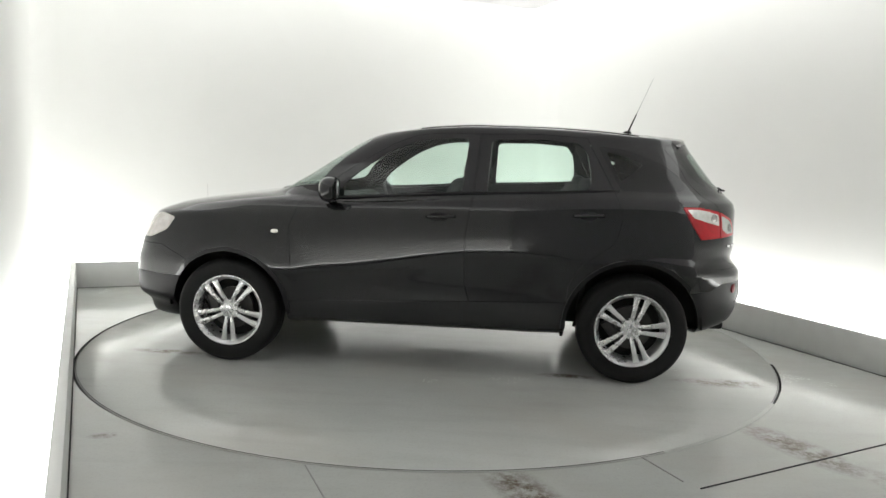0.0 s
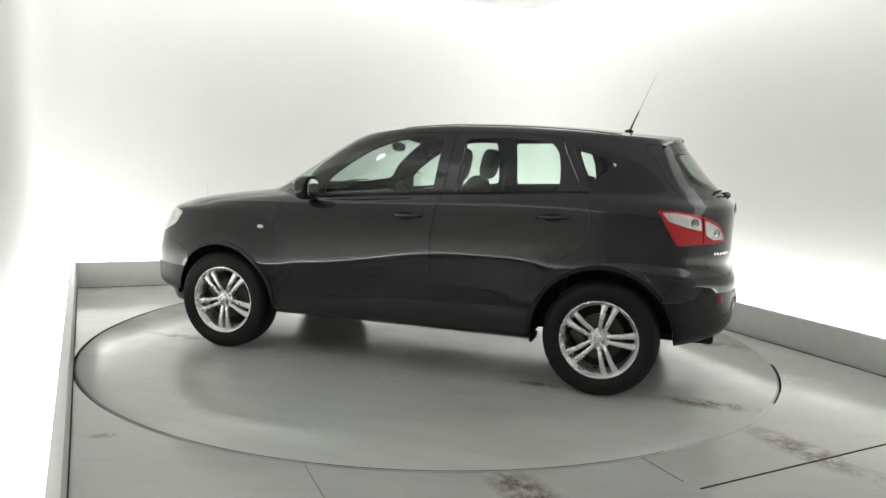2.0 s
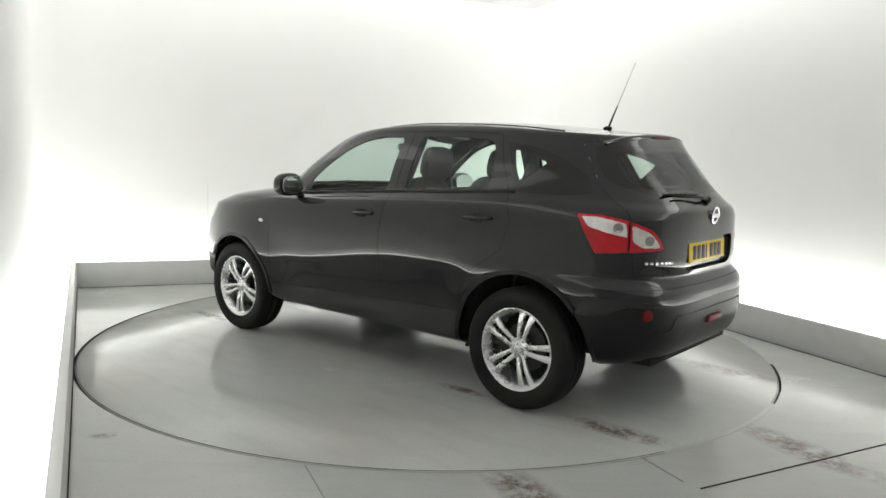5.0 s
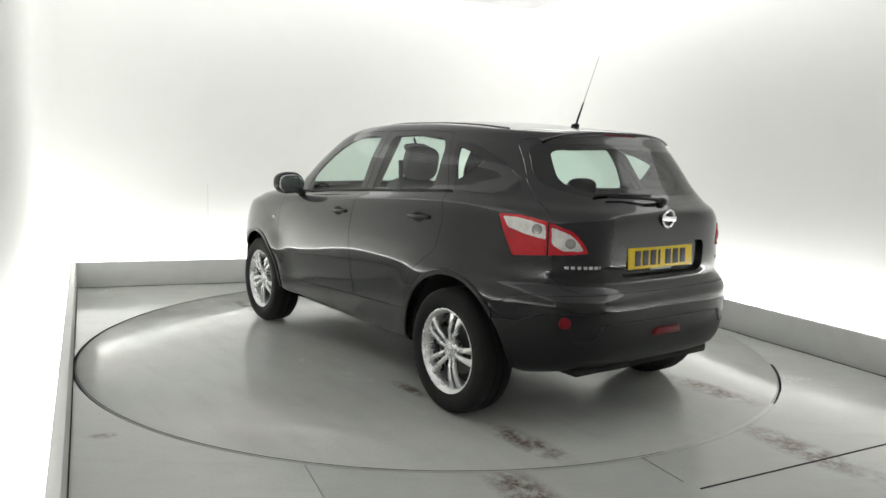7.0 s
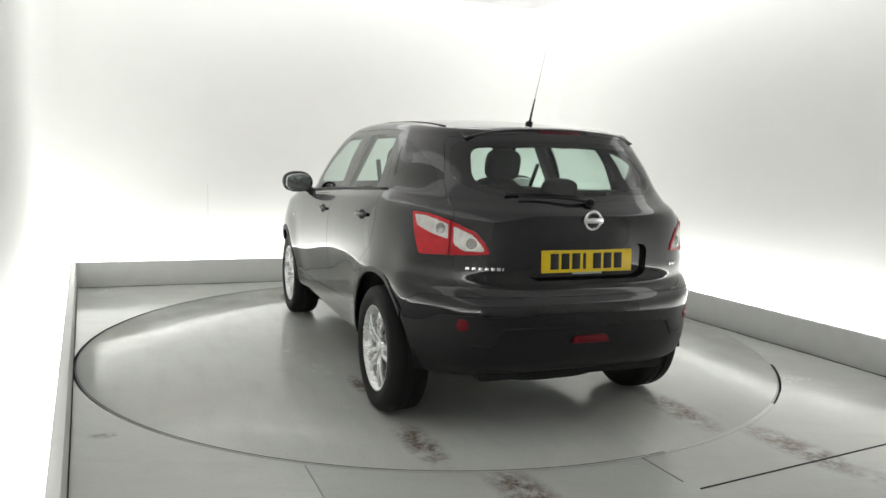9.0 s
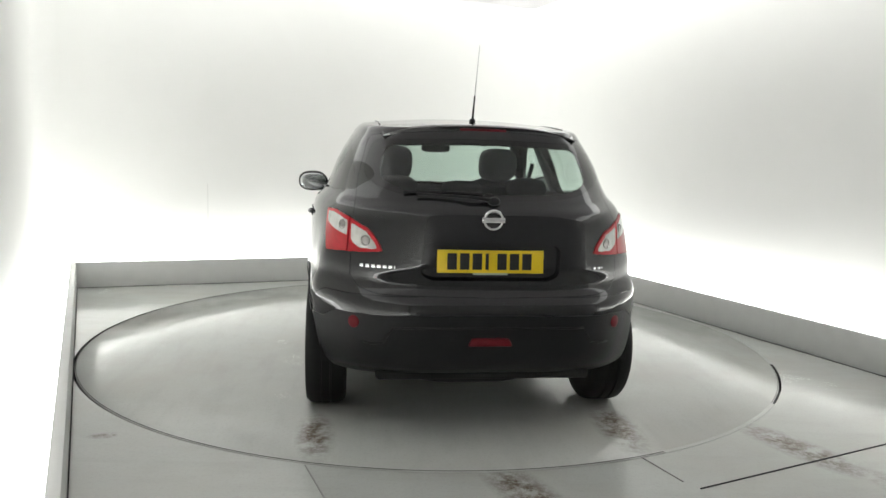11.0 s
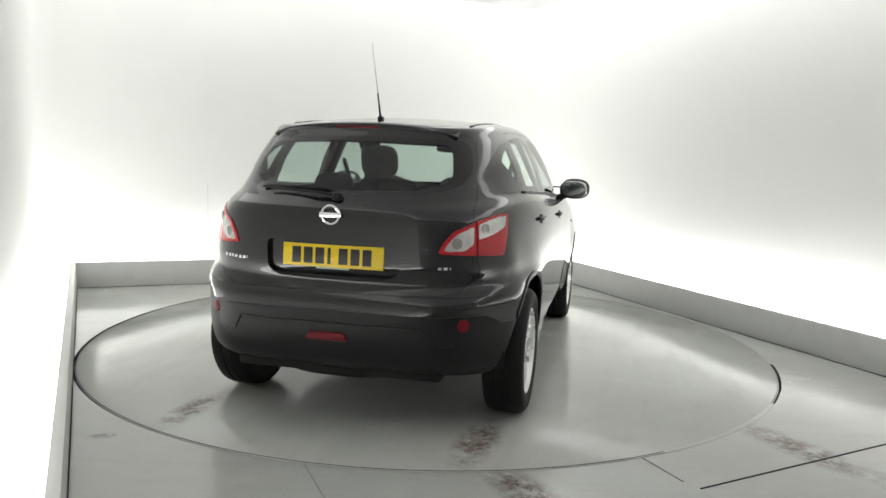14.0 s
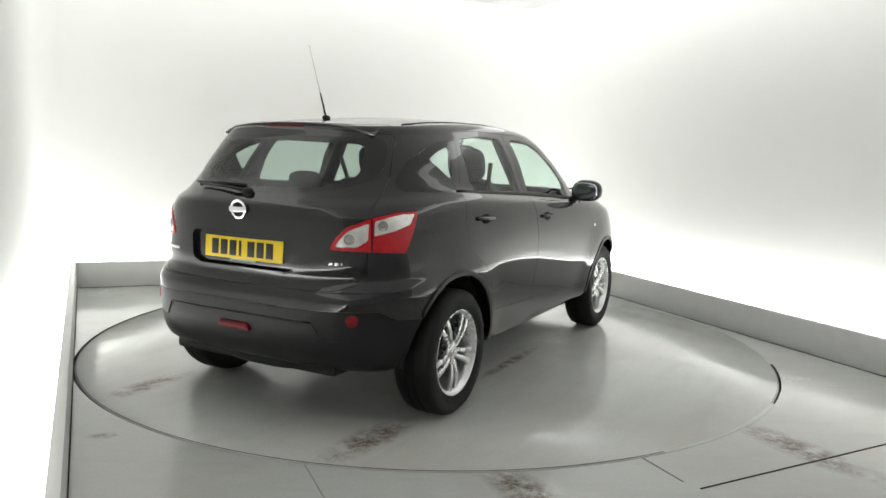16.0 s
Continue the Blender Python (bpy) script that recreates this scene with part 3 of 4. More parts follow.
def cut_outline(bm, poly, view):
    at, way, near = VIEWS[view]
    us, vs = [p[0] for p in poly], [p[1] for p in poly]
    n = len(poly)
    for i in range(n):
        (u0, v0), (u1, v1) = poly[i], poly[(i + 1) % n]
        if math.hypot(u1 - u0, v1 - v0) < 1e-5:
            continue
        lo_u, hi_u, lo_v, hi_v = min(u0, u1) - 0.03, max(u0, u1) + 0.03, min(v0, v1) - 0.03, max(v0, v1) + 0.03
        faces = set()
        for f in bm.faces:
            c = f.calc_center_bounds()
            if near(c):
                u, v = at(c)
                if lo_u < u < hi_u and lo_v < v < hi_v:
                    faces.add(f)
        if not faces:
            continue
        geom = list(faces) + list({e for f in faces for e in f.edges}) + list({v for f in faces for v in f.verts})
        origin = [q for q in (Vector((u0, 0, v0)), Vector((0, u0, v0)), Vector((u0 * ROOT2, u0 * ROOT2, v0)), Vector((u0, v0, 0)))]
        co = origin[{"side": 0, "rear": 1, "front": 1, "corner": 2, "top": 3}[view]]
        far = [Vector((u1, 0, v1)), Vector((0, u1, v1)), Vector((u1 * ROOT2, u1 * ROOT2, v1)), Vector((u1, v1, 0))]
        no = (far[{"side": 0, "rear": 1, "front": 1, "corner": 2, "top": 3}[view]] - co).cross(way).normalized()
        bmesh.ops.bisect_plane(bm, geom=geom, dist=1e-5, plane_co=co, plane_no=no)


def name_of(c, n):
    """Which panel a piece of the shell belongs to, by its centre and normal."""
    side, rear, corner, top = (c.x, c.z), (c.y, c.z), ((c.x + c.y) * ROOT2, c.z), (c.x, c.y)
    if c.y > 0.35 and (inside(ARCH_FRONT, *side) or inside(ARCH_REAR, *side)):
        return None
    if c.x < -1.5:
        if inside(LAMP, *corner) and c.y > 0.42:
            if inside(LAMP_SPLIT, *corner):
                return "gap"
            if inside(LAMP_WHITE, *corner):
                return "clear_lens_outer"
            if inside(LAMP_WHITE_IN, *corner):
                return "clear_lens_inner"
            return "red_lens_outer" if corner[0] > -0.832 else "red_lens_inner"
        if inside(BACK_GLASS, *rear):
            return "rear_window" if inside(BACK_GLASS_IN, *rear) else "window_border"
        if c.z < 1.6 and inside(BUMPER_SEAM, *side):
            return "bumper_insert" if inside(BUMPER_LOW, *rear) and c.x < -1.55 else "rear_bumper"
        if inside(TAILGATE, *rear):
            return "plate_recess" if inside(PLATE_RECESS, *rear) else "tailgate"
    if c.y > 0.35 and n.y > 0.3:
        for nm, poly in (("front_side_window", FRONT_GLASS), ("rear_side_window", REAR_DOOR_GLASS), ("quarter_window", QUARTER_GLASS)):
            if inside(poly, *side):
                return "quarter_border" if nm == "quarter_window" and not inside(QUARTER_CLEAR, *side) else nm
    if c.x > 0.1 and n.x > 0.2 and c.z > 1.1 and inside(SCREEN, *rear):
        return "windscreen"
    if c.x > 1.6 and c.y > 0.42 and inside(HEAD_LAMP, *side):
        return "headlight"
    if c.x > 1.5 and inside(FRONT_BUMPER, *side):
        return "front_bumper" if c.z > 0.56 else "front_bumper_insert"
    if c.x > 0.9 and inside(BONNET, *top) and c.z > 0.88:
        return "bonnet"
    if c.y > 0.35 and c.z > 0.34 and (inside(LIP_FRONT, *side) or inside(LIP_REAR, *side)):
        return "front_wheel_lip" if c.x > 0 else "rear_wheel_lip"
    if c.y > 0.35 and inside(CLADDING, *side):
        return "sill_cladding"
    if c.y > 0.35 and n.y > 0.2:
        if inside(FRONT_DOOR, *side):
            return "front_door"
        if inside(REAR_DOOR, *side):
            return "rear_door"
    return "body_shell"


def panel_bm(verts, faces, both, gap=0.0017, depth=0.012):
    """One panel out of the shell: its rim drawn back a little and turned inwards."""
    bm = bmesh.new()
    vs = [bm.verts.new(v) for v in verts]
    for f in faces:
        try:
            bm.faces.new([vs[i] for i in f])
        except ValueError:
            pass
    if both:
        own = bm.copy()
        bmesh.ops.scale(own, vec=(1, -1, 1), verts=own.verts)
        bmesh.ops.reverse_faces(own, faces=own.faces)
        join_bm(bm, own)
        bmesh.ops.remove_doubles(bm, verts=[v for v in bm.verts if abs(v.co.y) < 1e-4], dist=2e-4)
    bm.normal_update()
    pull = {}
    rim = [e for e in bm.edges if len(e.link_faces) == 1]
    for e in rim:
        f = e.link_faces[0]
        a, c = e.verts
        d = f.normal.cross(c.co - a.co).normalized()
        if d.dot(f.calc_center_median() - a.co) < 0:
            d = -d
        for v in e.verts:
            pull.setdefault(v, Vector())
            pull[v] += d
    back = {}
    for v in pull:  # rims always turn towards the inside of the car
        out = (v.co - Vector((0.7 * v.co.x, 0, min(v.co.z, 0.9)))).normalized()
        back[v] = v.normal.copy() if v.normal.dot(out) > 0.2 else out
    for v, d in pull.items():
        if d.length > 1e-6:
            v.co += d.normalized() * gap
    made = bmesh.ops.extrude_edge_only(bm, edges=rim)["geom"]
    new_v = [g for g in made if isinstance(g, bmesh.types.BMVert)]
    for v in new_v:
        mate = [e.other_vert(v) for e in v.link_edges if e.other_vert(v) in back]
        if mate:
            v.co -= back[mate[0]] * depth
    for e in rim:
        e.smooth = False
    bmesh.ops.recalc_face_normals(bm, faces=bm.faces)
    return bm


def mirrored(bm):
    own = bm.copy()
    bmesh.ops.scale(own, vec=(1, -1, 1), verts=own.verts)
    bmesh.ops.reverse_faces(own, faces=own.faces)
    return own


def build_shell(car):
    rows = body_grid()
    bm = bmesh.new()
    grid = [[bm.verts.new(p) for p in row] for row in rows]
    for a, c in zip(grid, grid[1:]):
        for i in range(N_ROUND - 1):
            quad = (a[i], a[i + 1], c[i + 1], c[i])
            bm.faces.new(quad)
    bmesh.ops.remove_doubles(bm, verts=bm.verts, dist=1e-4)
    bm.normal_update()
    if sum(f.normal.y for f in bm.faces) < 0:
        bmesh.ops.reverse_faces(bm, faces=bm.faces)
    for poly, view in ((ARCH_FRONT, "side"), (ARCH_REAR, "side"), (LIP_FRONT, "side"), (LIP_REAR, "side"), (FRONT_GLASS, "side"), (REAR_DOOR_GLASS, "side"),
                       (QUARTER_GLASS, "side"), (QUARTER_CLEAR, "side"), (BACK_GLASS, "rear"), (BACK_GLASS_IN, "rear"), (LAMP, "corner"), (LAMP_WHITE, "corner"), (LAMP_WHITE_IN, "corner"), (LAMP_SPLIT, "corner"),
                       (FRONT_DOOR, "side"), (REAR_DOOR, "side"), (TAILGATE, "rear"), (PLATE_RECESS, "rear"), (BUMPER_LOW, "rear"), (HEAD_LAMP, "side"),
                       (BONNET, "top"), (BUMPER_SEAM, "side"), (FRONT_BUMPER, "side"), (FRONT_LOW, "side"), (CLADDING, "side"), (SCREEN, "front")):
        cut_outline(bm, poly, view)
    bmesh.ops.remove_doubles(bm, verts=bm.verts, dist=0.0032)
    bmesh.ops.dissolve_degenerate(bm, edges=bm.edges, dist=0.0005)
    bm.normal_update()
    bm.verts.index_update()
    groups = {}
    for f in bm.faces:
        nm = name_of(f.calc_center_median(), f.normal)
        if nm:
            groups.setdefault(nm, []).append([v.index for v in f.verts])
    co = [v.co.copy() for v in bm.verts]
    bm.free()

    def sub(nm):
        used = sorted({i for f in groups[nm] for i in f})
        back = {i: k for k, i in enumerate(used)}
        return [co[i] for i in used], [[back[i] for i in f] for f in groups[nm]]

    made = {}
    whole = {"rear_window": (REAR_GLASS, "tinted rear window glass"), "window_border": (BORDER, "black printed border of the rear window"), "rear_bumper": (PAINT, "glossy black rear bumper"), "bumper_insert": (PLASTIC, "matt black lower bumper insert"),
             "tailgate": (PAINT, "glossy black tailgate"), "windscreen": (SIDE_GLASS, "clear windscreen glass"),
             "front_bumper": (PAINT, "glossy black front bumper"), "front_bumper_insert": (PLASTIC, "matt black lower front bumper"), "bonnet": (PAINT, "glossy black bonnet"), "body_shell": (PAINT, "glossy black body shell")}
    for nm, (mat, label) in whole.items():
        made[nm] = part(nm, panel_bm(*sub(nm), True, gap=0.0 if nm in ("rear_window", "window_border") else 0.0011), mat, car, label)
    # sunken plate recess
    b = panel_bm(*sub("plate_recess"), True, gap=0.0, depth=-0.024)
    for v in b.verts:
        v.co.x += 0.026
    made["plate_recess"] = part("plate_recess", b, PAINT, car)
    pair = {"front_side_window": (SIDE_GLASS, "green-tinted side glass"), "rear_side_window": (SIDE_GLASS, "green-tinted side glass"), "quarter_window": (SIDE_GLASS, "small clear rear side glass"), "quarter_border": (BORDER, "black backed part of the rear side glass"),
            "front_wheel_lip": (PLASTIC, "black wheel arch lip"), "rear_wheel_lip": (PLASTIC, "black wheel arch lip"), "sill_cladding": (PAINT, "black sill panel"), "front_door": (PAINT, "glossy black door"), "rear_door": (PAINT, "glossy black door"),
            "headlight": (CLEAR_LENS, "clear headlight lens")}
    for nm, (mat, label) in pair.items():
        if nm not in groups:
            continue
        b = panel_bm(*sub(nm), False, gap=0.0 if nm.endswith(("wheel_lip", "border")) or nm == "quarter_window" else 0.0011)
        if nm.endswith("wheel_lip"):
            for v in b.verts:
                v.co.y += 0.007
        m = mirrored(b)
        made[nm] = part(nm, b, mat, car, label)
        made[nm + "_r"] = part(nm, m, mat, car, label)
    for k in (0, 1):
        lamp = None
        for nm, mat, label in (("red_lens_outer", RED_LENS, "wrap-round red and clear tail light"), ("clear_lens_outer", CLEAR_LENS, "clear lens"), ("red_lens_inner", RED_LENS, "red lens"), ("clear_lens_inner", CLEAR_LENS, "clear lens"), ("gap", GAP, "")):
            if nm not in groups:
                continue
            b = panel_bm(*sub(nm), False, gap=0.0006, depth=0.02)
            for v in b.verts:
                v.co += Vector((-ROOT2, ROOT2, 0)) * (0.006 if nm != "gap" else -0.006)
            if k:
                m = mirrored(b)
                b.free()
                b = m
            if lamp is None:
                lamp = part("tail_light", b, mat, car, label)
                made["tail_light", k] = lamp
            else:
                part({"gap": "lens_joint"}.get(nm, nm.rsplit("_", 1)[0]), b, mat, lamp, label)
    return made


# ---------------------------------------------------------------- wheels
def build_wheel(car):
    """One wheel with its outer face to +y, round its own centre."""
    hub = new("wheel")
    hub.parent = car
    R, W = 0.345, 0.108
    tyre = [(0.222, -0.095), (0.25, -0.105), (0.29, -0.110), (0.322, -0.104), (0.338, -0.088), (0.345, -0.06), (0.3455, -0.03), (0.339, -0.028), (0.339, -0.022), (0.3455, -0.02), (0.346, 0.0),
            (0.3455, 0.02), (0.339, 0.022), (0.339, 0.028), (0.3455, 0.03), (0.345, 0.06), (0.338, 0.088), (0.322, 0.104), (0.318, 0.1065), (0.29, 0.110), (0.262, 0.1085), (0.258, 0.106), (0.25, 0.105), (0.236, 0.100), (0.226, 0.092), (0.222, 0.07), (0.222, -0.095)]
    part("tyre", crisp(lathe_bm(tyre, 72), 40), RUBBER, hub, "black rubber tyre")
    rim = [(0.237, 0.094), (0.237, 0.099), (0.232, 0.1005), (0.226, 0.098), (0.221, 0.088), (0.214, 0.080), (0.206, 0.070), (0.200, 0.02), (0.198, -0.08), (0.215, -0.09), (0.222, -0.09), (0.222, 0.06), (0.237, 0.094)]
    part("rim", crisp(lathe_bm(rim, 72), 50), ALLOY, hub, "silver alloy rim")
    part("brake_disc", crisp(lathe_bm([(0.0, 0.0), (0.14, 0.0), (0.14, -0.022), (0.0, -0.022)], 48)), ALLOY_DARK, hub, "dull steel brake disc")
    part("backing_plate", crisp(lathe_bm([(0.0, -0.05), (0.2, -0.05), (0.2, -0.055), (0.0, -0.055)], 40)), LINER, hub)
    cal = box_bm(0.06, 0.06, 0.12, pose(0.125, 0.0, 0.03, 0, 20, 0), 0.012)
    part("brake_caliper", crisp(cal), ALLOY_DARK, hub)
    # five twin spokes
    for i in range(5):
        a0 = math.radians(90 + 72 * i + 180)
        sp = bmesh.new()
        for sgn in (-1, 1):
            rows = []
            for t in np.linspace(0, 1, 9):
                r = 0.045 + t * (0.217 - 0.045)
                off = sgn * (0.0155 + 0.0195 * t)
                half = 0.0105 + 0.0065 * t + 0.016 * max(0, t - 0.7)
                y = 0.074 + 0.020 * math.sin(math.pi * min(1, t * 1.02)) * 0.6 + 0.006 * t
                ring = []
                for du, dy in ((-half, -0.018), (-half, -0.004), (-half * 0.6, 0.0), (half * 0.6, 0.0), (half, -0.004), (half, -0.018)):
                    u, v = r, off + du
                    ring.append(sp.verts.new((u * math.cos(a0) - v * math.sin(a0), y + dy, u * math.sin(a0) + v * math.cos(a0))))
                rows.append(ring)
            for p, q in zip(rows, rows[1:]):
                for k in range(6):
                    sp.faces.new((p[k], p[(k + 1) % 6], q[(k + 1) % 6], q[k]))
            sp.faces.new(rows[0])
            sp.faces.new(rows[-1][::-1])
        bmesh.ops.recalc_face_normals(sp, faces=sp.faces)
        part("spoke", crisp(sp, 45), ALLOY, hub)
        nut = lathe_bm([(0.0, 0.066), (0.008, 0.066), (0.0095, 0.06), (0.0095, 0.04), (0.0, 0.04)], 12)
        nut.transform(Matrix.Translation((0.052 * math.cos(a0 + radians(0)), 0, 0.052 * math.sin(a0))))
        part("wheel_nut", nut, ALLOY_DARK, hub)
    cap = lathe_bm([(0.0, 0.086), (0.012, 0.0865), (0.026, 0.084), (0.029, 0.08), (0.030, 0.074), (0.055, 0.070), (0.064, 0.064), (0.066, 0.03), (0.0, 0.03)], 36)
    part("hub_cap", crisp(cap, 40), ALLOY, hub, "silver hub centre")
    return hub


def build_wheels(car):
    first = build_wheel(car)
    spots = [(1.315, 0.786), (-1.315, 0.788), (1.315, -0.786), (-1.315, -0.788)]
    for i, (x, y) in enumerate(spots):
        m = pose(x, y, 0.3455, 0, 20 * i, 0) if y > 0 else pose(x, y, 0.3455, 0, 0, 180)
        if i == 0:
            first.matrix_basis = m
        else:
            copy_thing(first, m)


# ---------------------------------------------------------------- fittings on the car
BULB = material("bulb_grey", (0.30, 0.28, 0.27), 0.2, metal=0.5, coat=1.0)
GRID = np.concatenate(body_grid())


def side_y(x, z):
    g = GRID[GRID[:, 1] > 0.3]
    d = (g[:, 0] - x) ** 2 + (g[:, 2] - z) ** 2
    k = np.argsort(d)[:4]
    w = 1 / (d[k] + 1e-6)
    return float((g[k, 1] * w).sum() / w.sum())


def rear_x(y, z):
    g = GRID[GRID[:, 0] < -1.5]
    d = (g[:, 1] - abs(y)) ** 2 + (g[:, 2] - z) ** 2
    k = np.argsort(d)[:4]
    w = 1 / (d[k] + 1e-6)
    return float((g[k, 0] * w).sum() / w.sum())


def corner_point(c, z):
    """Point of the shell on the rear corner, by its place across the corner and its height."""
    g = GRID[(GRID[:, 0] < -1.4) & (GRID[:, 1] > 0.3)]
    d = ((g[:, 0] + g[:, 1]) * ROOT2 - c) ** 2 + (g[:, 2] - z) ** 2
    k = np.argsort(d)[:4]
    w = 1 / (d[k] + 1e-6)
    return Vector((g[k] * w[:, None]).sum(0) / w.sum())


def build_bulbs(shell):
    """Round bulb reflectors behind the clear lenses."""
    for k in (0, 1):
        lamp = shell["tail_light", k]
        for c, z, r in ((-0.775, 1.056, 0.026), (-0.945, 0.996, 0.026)):
            p = corner_point(c, z)
            side = (corner_point(c - 0.03, z) - corner_point(c + 0.03, z)).normalized()
            n = side.cross(Vector((0, 0, 1))).normalized()
            if n.x > 0:
                n = -n
            m = Matrix.Translation(p + Vector((-ROOT2, ROOT2, 0)) * 0.006 + n * 0.002) @ n.to_track_quat("Y", "Z").to_matrix().to_4x4()
            for nm, prof, mat in (("bulb_ring", [(r, -0.004), (r, 0.001), (r * 0.8, 0.0018), (r * 0.72, 0.0), (r * 0.72, -0.004)], BULB), ("bulb", [(0.0, 0.0012), (r * 0.45, 0.0008), (r * 0.7, -0.001)], BULB)):
                b = lathe_bm(prof, 24)
                b.transform(m)
                if k:
                    t = mirrored(b)
                    b.free()
                    b = t
                part(nm, b, mat, lamp)


def blob_bm(sx, sy, sz, m=None, power=2.6, nu=24, nv=14):
    """Rounded box as a superellipsoid."""
    bm = bmesh.new()
    rows = []
    for j in range(nv + 1):
        b = -math.pi / 2 + math.pi * j / nv
        cb, sb = abs(math.cos(b)) ** (2 / power), math.copysign(abs(math.sin(b)) ** (2 / power), math.sin(b))
        row = []
        for i in range(nu):
            a = 2 * math.pi * i / nu
            ca, sa = math.copysign(abs(math.cos(a)) ** (2 / power), math.cos(a)), math.copysign(abs(math.sin(a)) ** (2 / power), math.sin(a))
            row.append(bm.verts.new((sx / 2 * cb * ca, sy / 2 * cb * sa, sz / 2 * sb)))
        rows.append(row)
    for p, q in zip(rows, rows[1:]):
        for i in range(nu):
            bm.faces.new((p[i], p[(i + 1) % nu], q[(i + 1) % nu], q[i]))
    bmesh.ops.remove_doubles(bm, verts=bm.verts, dist=1e-5)
    bmesh.ops.recalc_face_normals(bm, faces=bm.faces)
    if m is not None:
        bm.transform(m)
    return bm


def build_mirrors(car):
    for s in (1, -1):
        b = blob_bm(0.15, 0.235, 0.160, pose(0.610, 0.950, 1.170, 0, 0, 8), 2.5)
        for v in b.verts:  # flat towards the rear, fuller ahead
            if v.co.x < 0.573:
                v.co.x = 0.573 - (0.573 - v.co.x) * 0.15
            v.co.z -= 0.22 * max(0, 0.90 - v.co.y) * (v.co.z > 1.16)
        arm = tube_bm([(0.63, 0.80, 1.085), (0.625, 0.84, 1.10), (0.615, 0.89, 1.125)], 0.028, 10)
        g = blob_bm(0.010, 0.200, 0.128, pose(0.5585, 0.951, 1.168, 0, 0, 8), 2.7)
        sail = prism_bm([(0.56, 0.0), (0.74, 0.0), (0.62, 0.10), (0.56, 0.12)], -0.006, 0.006)
        sail.transform(Matrix.Translation((0, side_y(0.63, 1.13) - 0.003, 1.085)) @ Euler((radians(90 + 14), 0, 0)).to_matrix().to_4x4())
        if s < 0:
            b, arm, g, sail = mirrored(b), mirrored(arm), mirrored(g), mirrored(sail)
        ob = part("door_mirror", b, PAINT, car, "glossy black door mirror housing")
        part("mirror_glass", g, MIRROR, ob, "silvered mirror glass")
        part("mirror_arm", arm, PLASTIC, ob)
        part("mirror_base", crisp(sail), PLASTIC, ob)


def build_handles(car):
    for x0, x1, z in ((0.005, -0.18, 1.018), (-0.915, -1.11, 1.056)):
        for s in (1, -1):
            pts = [(x0 + (x1 - x0) * t, side_y(x0 + (x1 - x0) * t, z) + 0.002 + 0.018 * math.sin(math.pi * t) ** 0.5, z + 0.006 * t) for t in np.linspace(0, 1, 9)]
            b = tube_bm(pts, 0.011, 8)
            cup = blob_bm(0.13, 0.02, 0.06, pose((x0 + x1) / 2 + 0.01, side_y((x0 + x1) / 2, z) - 0.004, z, 8, 0, 0), 2.2)
            if s < 0:
                b, cup = mirrored(b), mirrored(cup)
            ob = part("door_handle", b, PAINT, car, "black door handle")
            part("handle_cup", cup, LINER, ob)


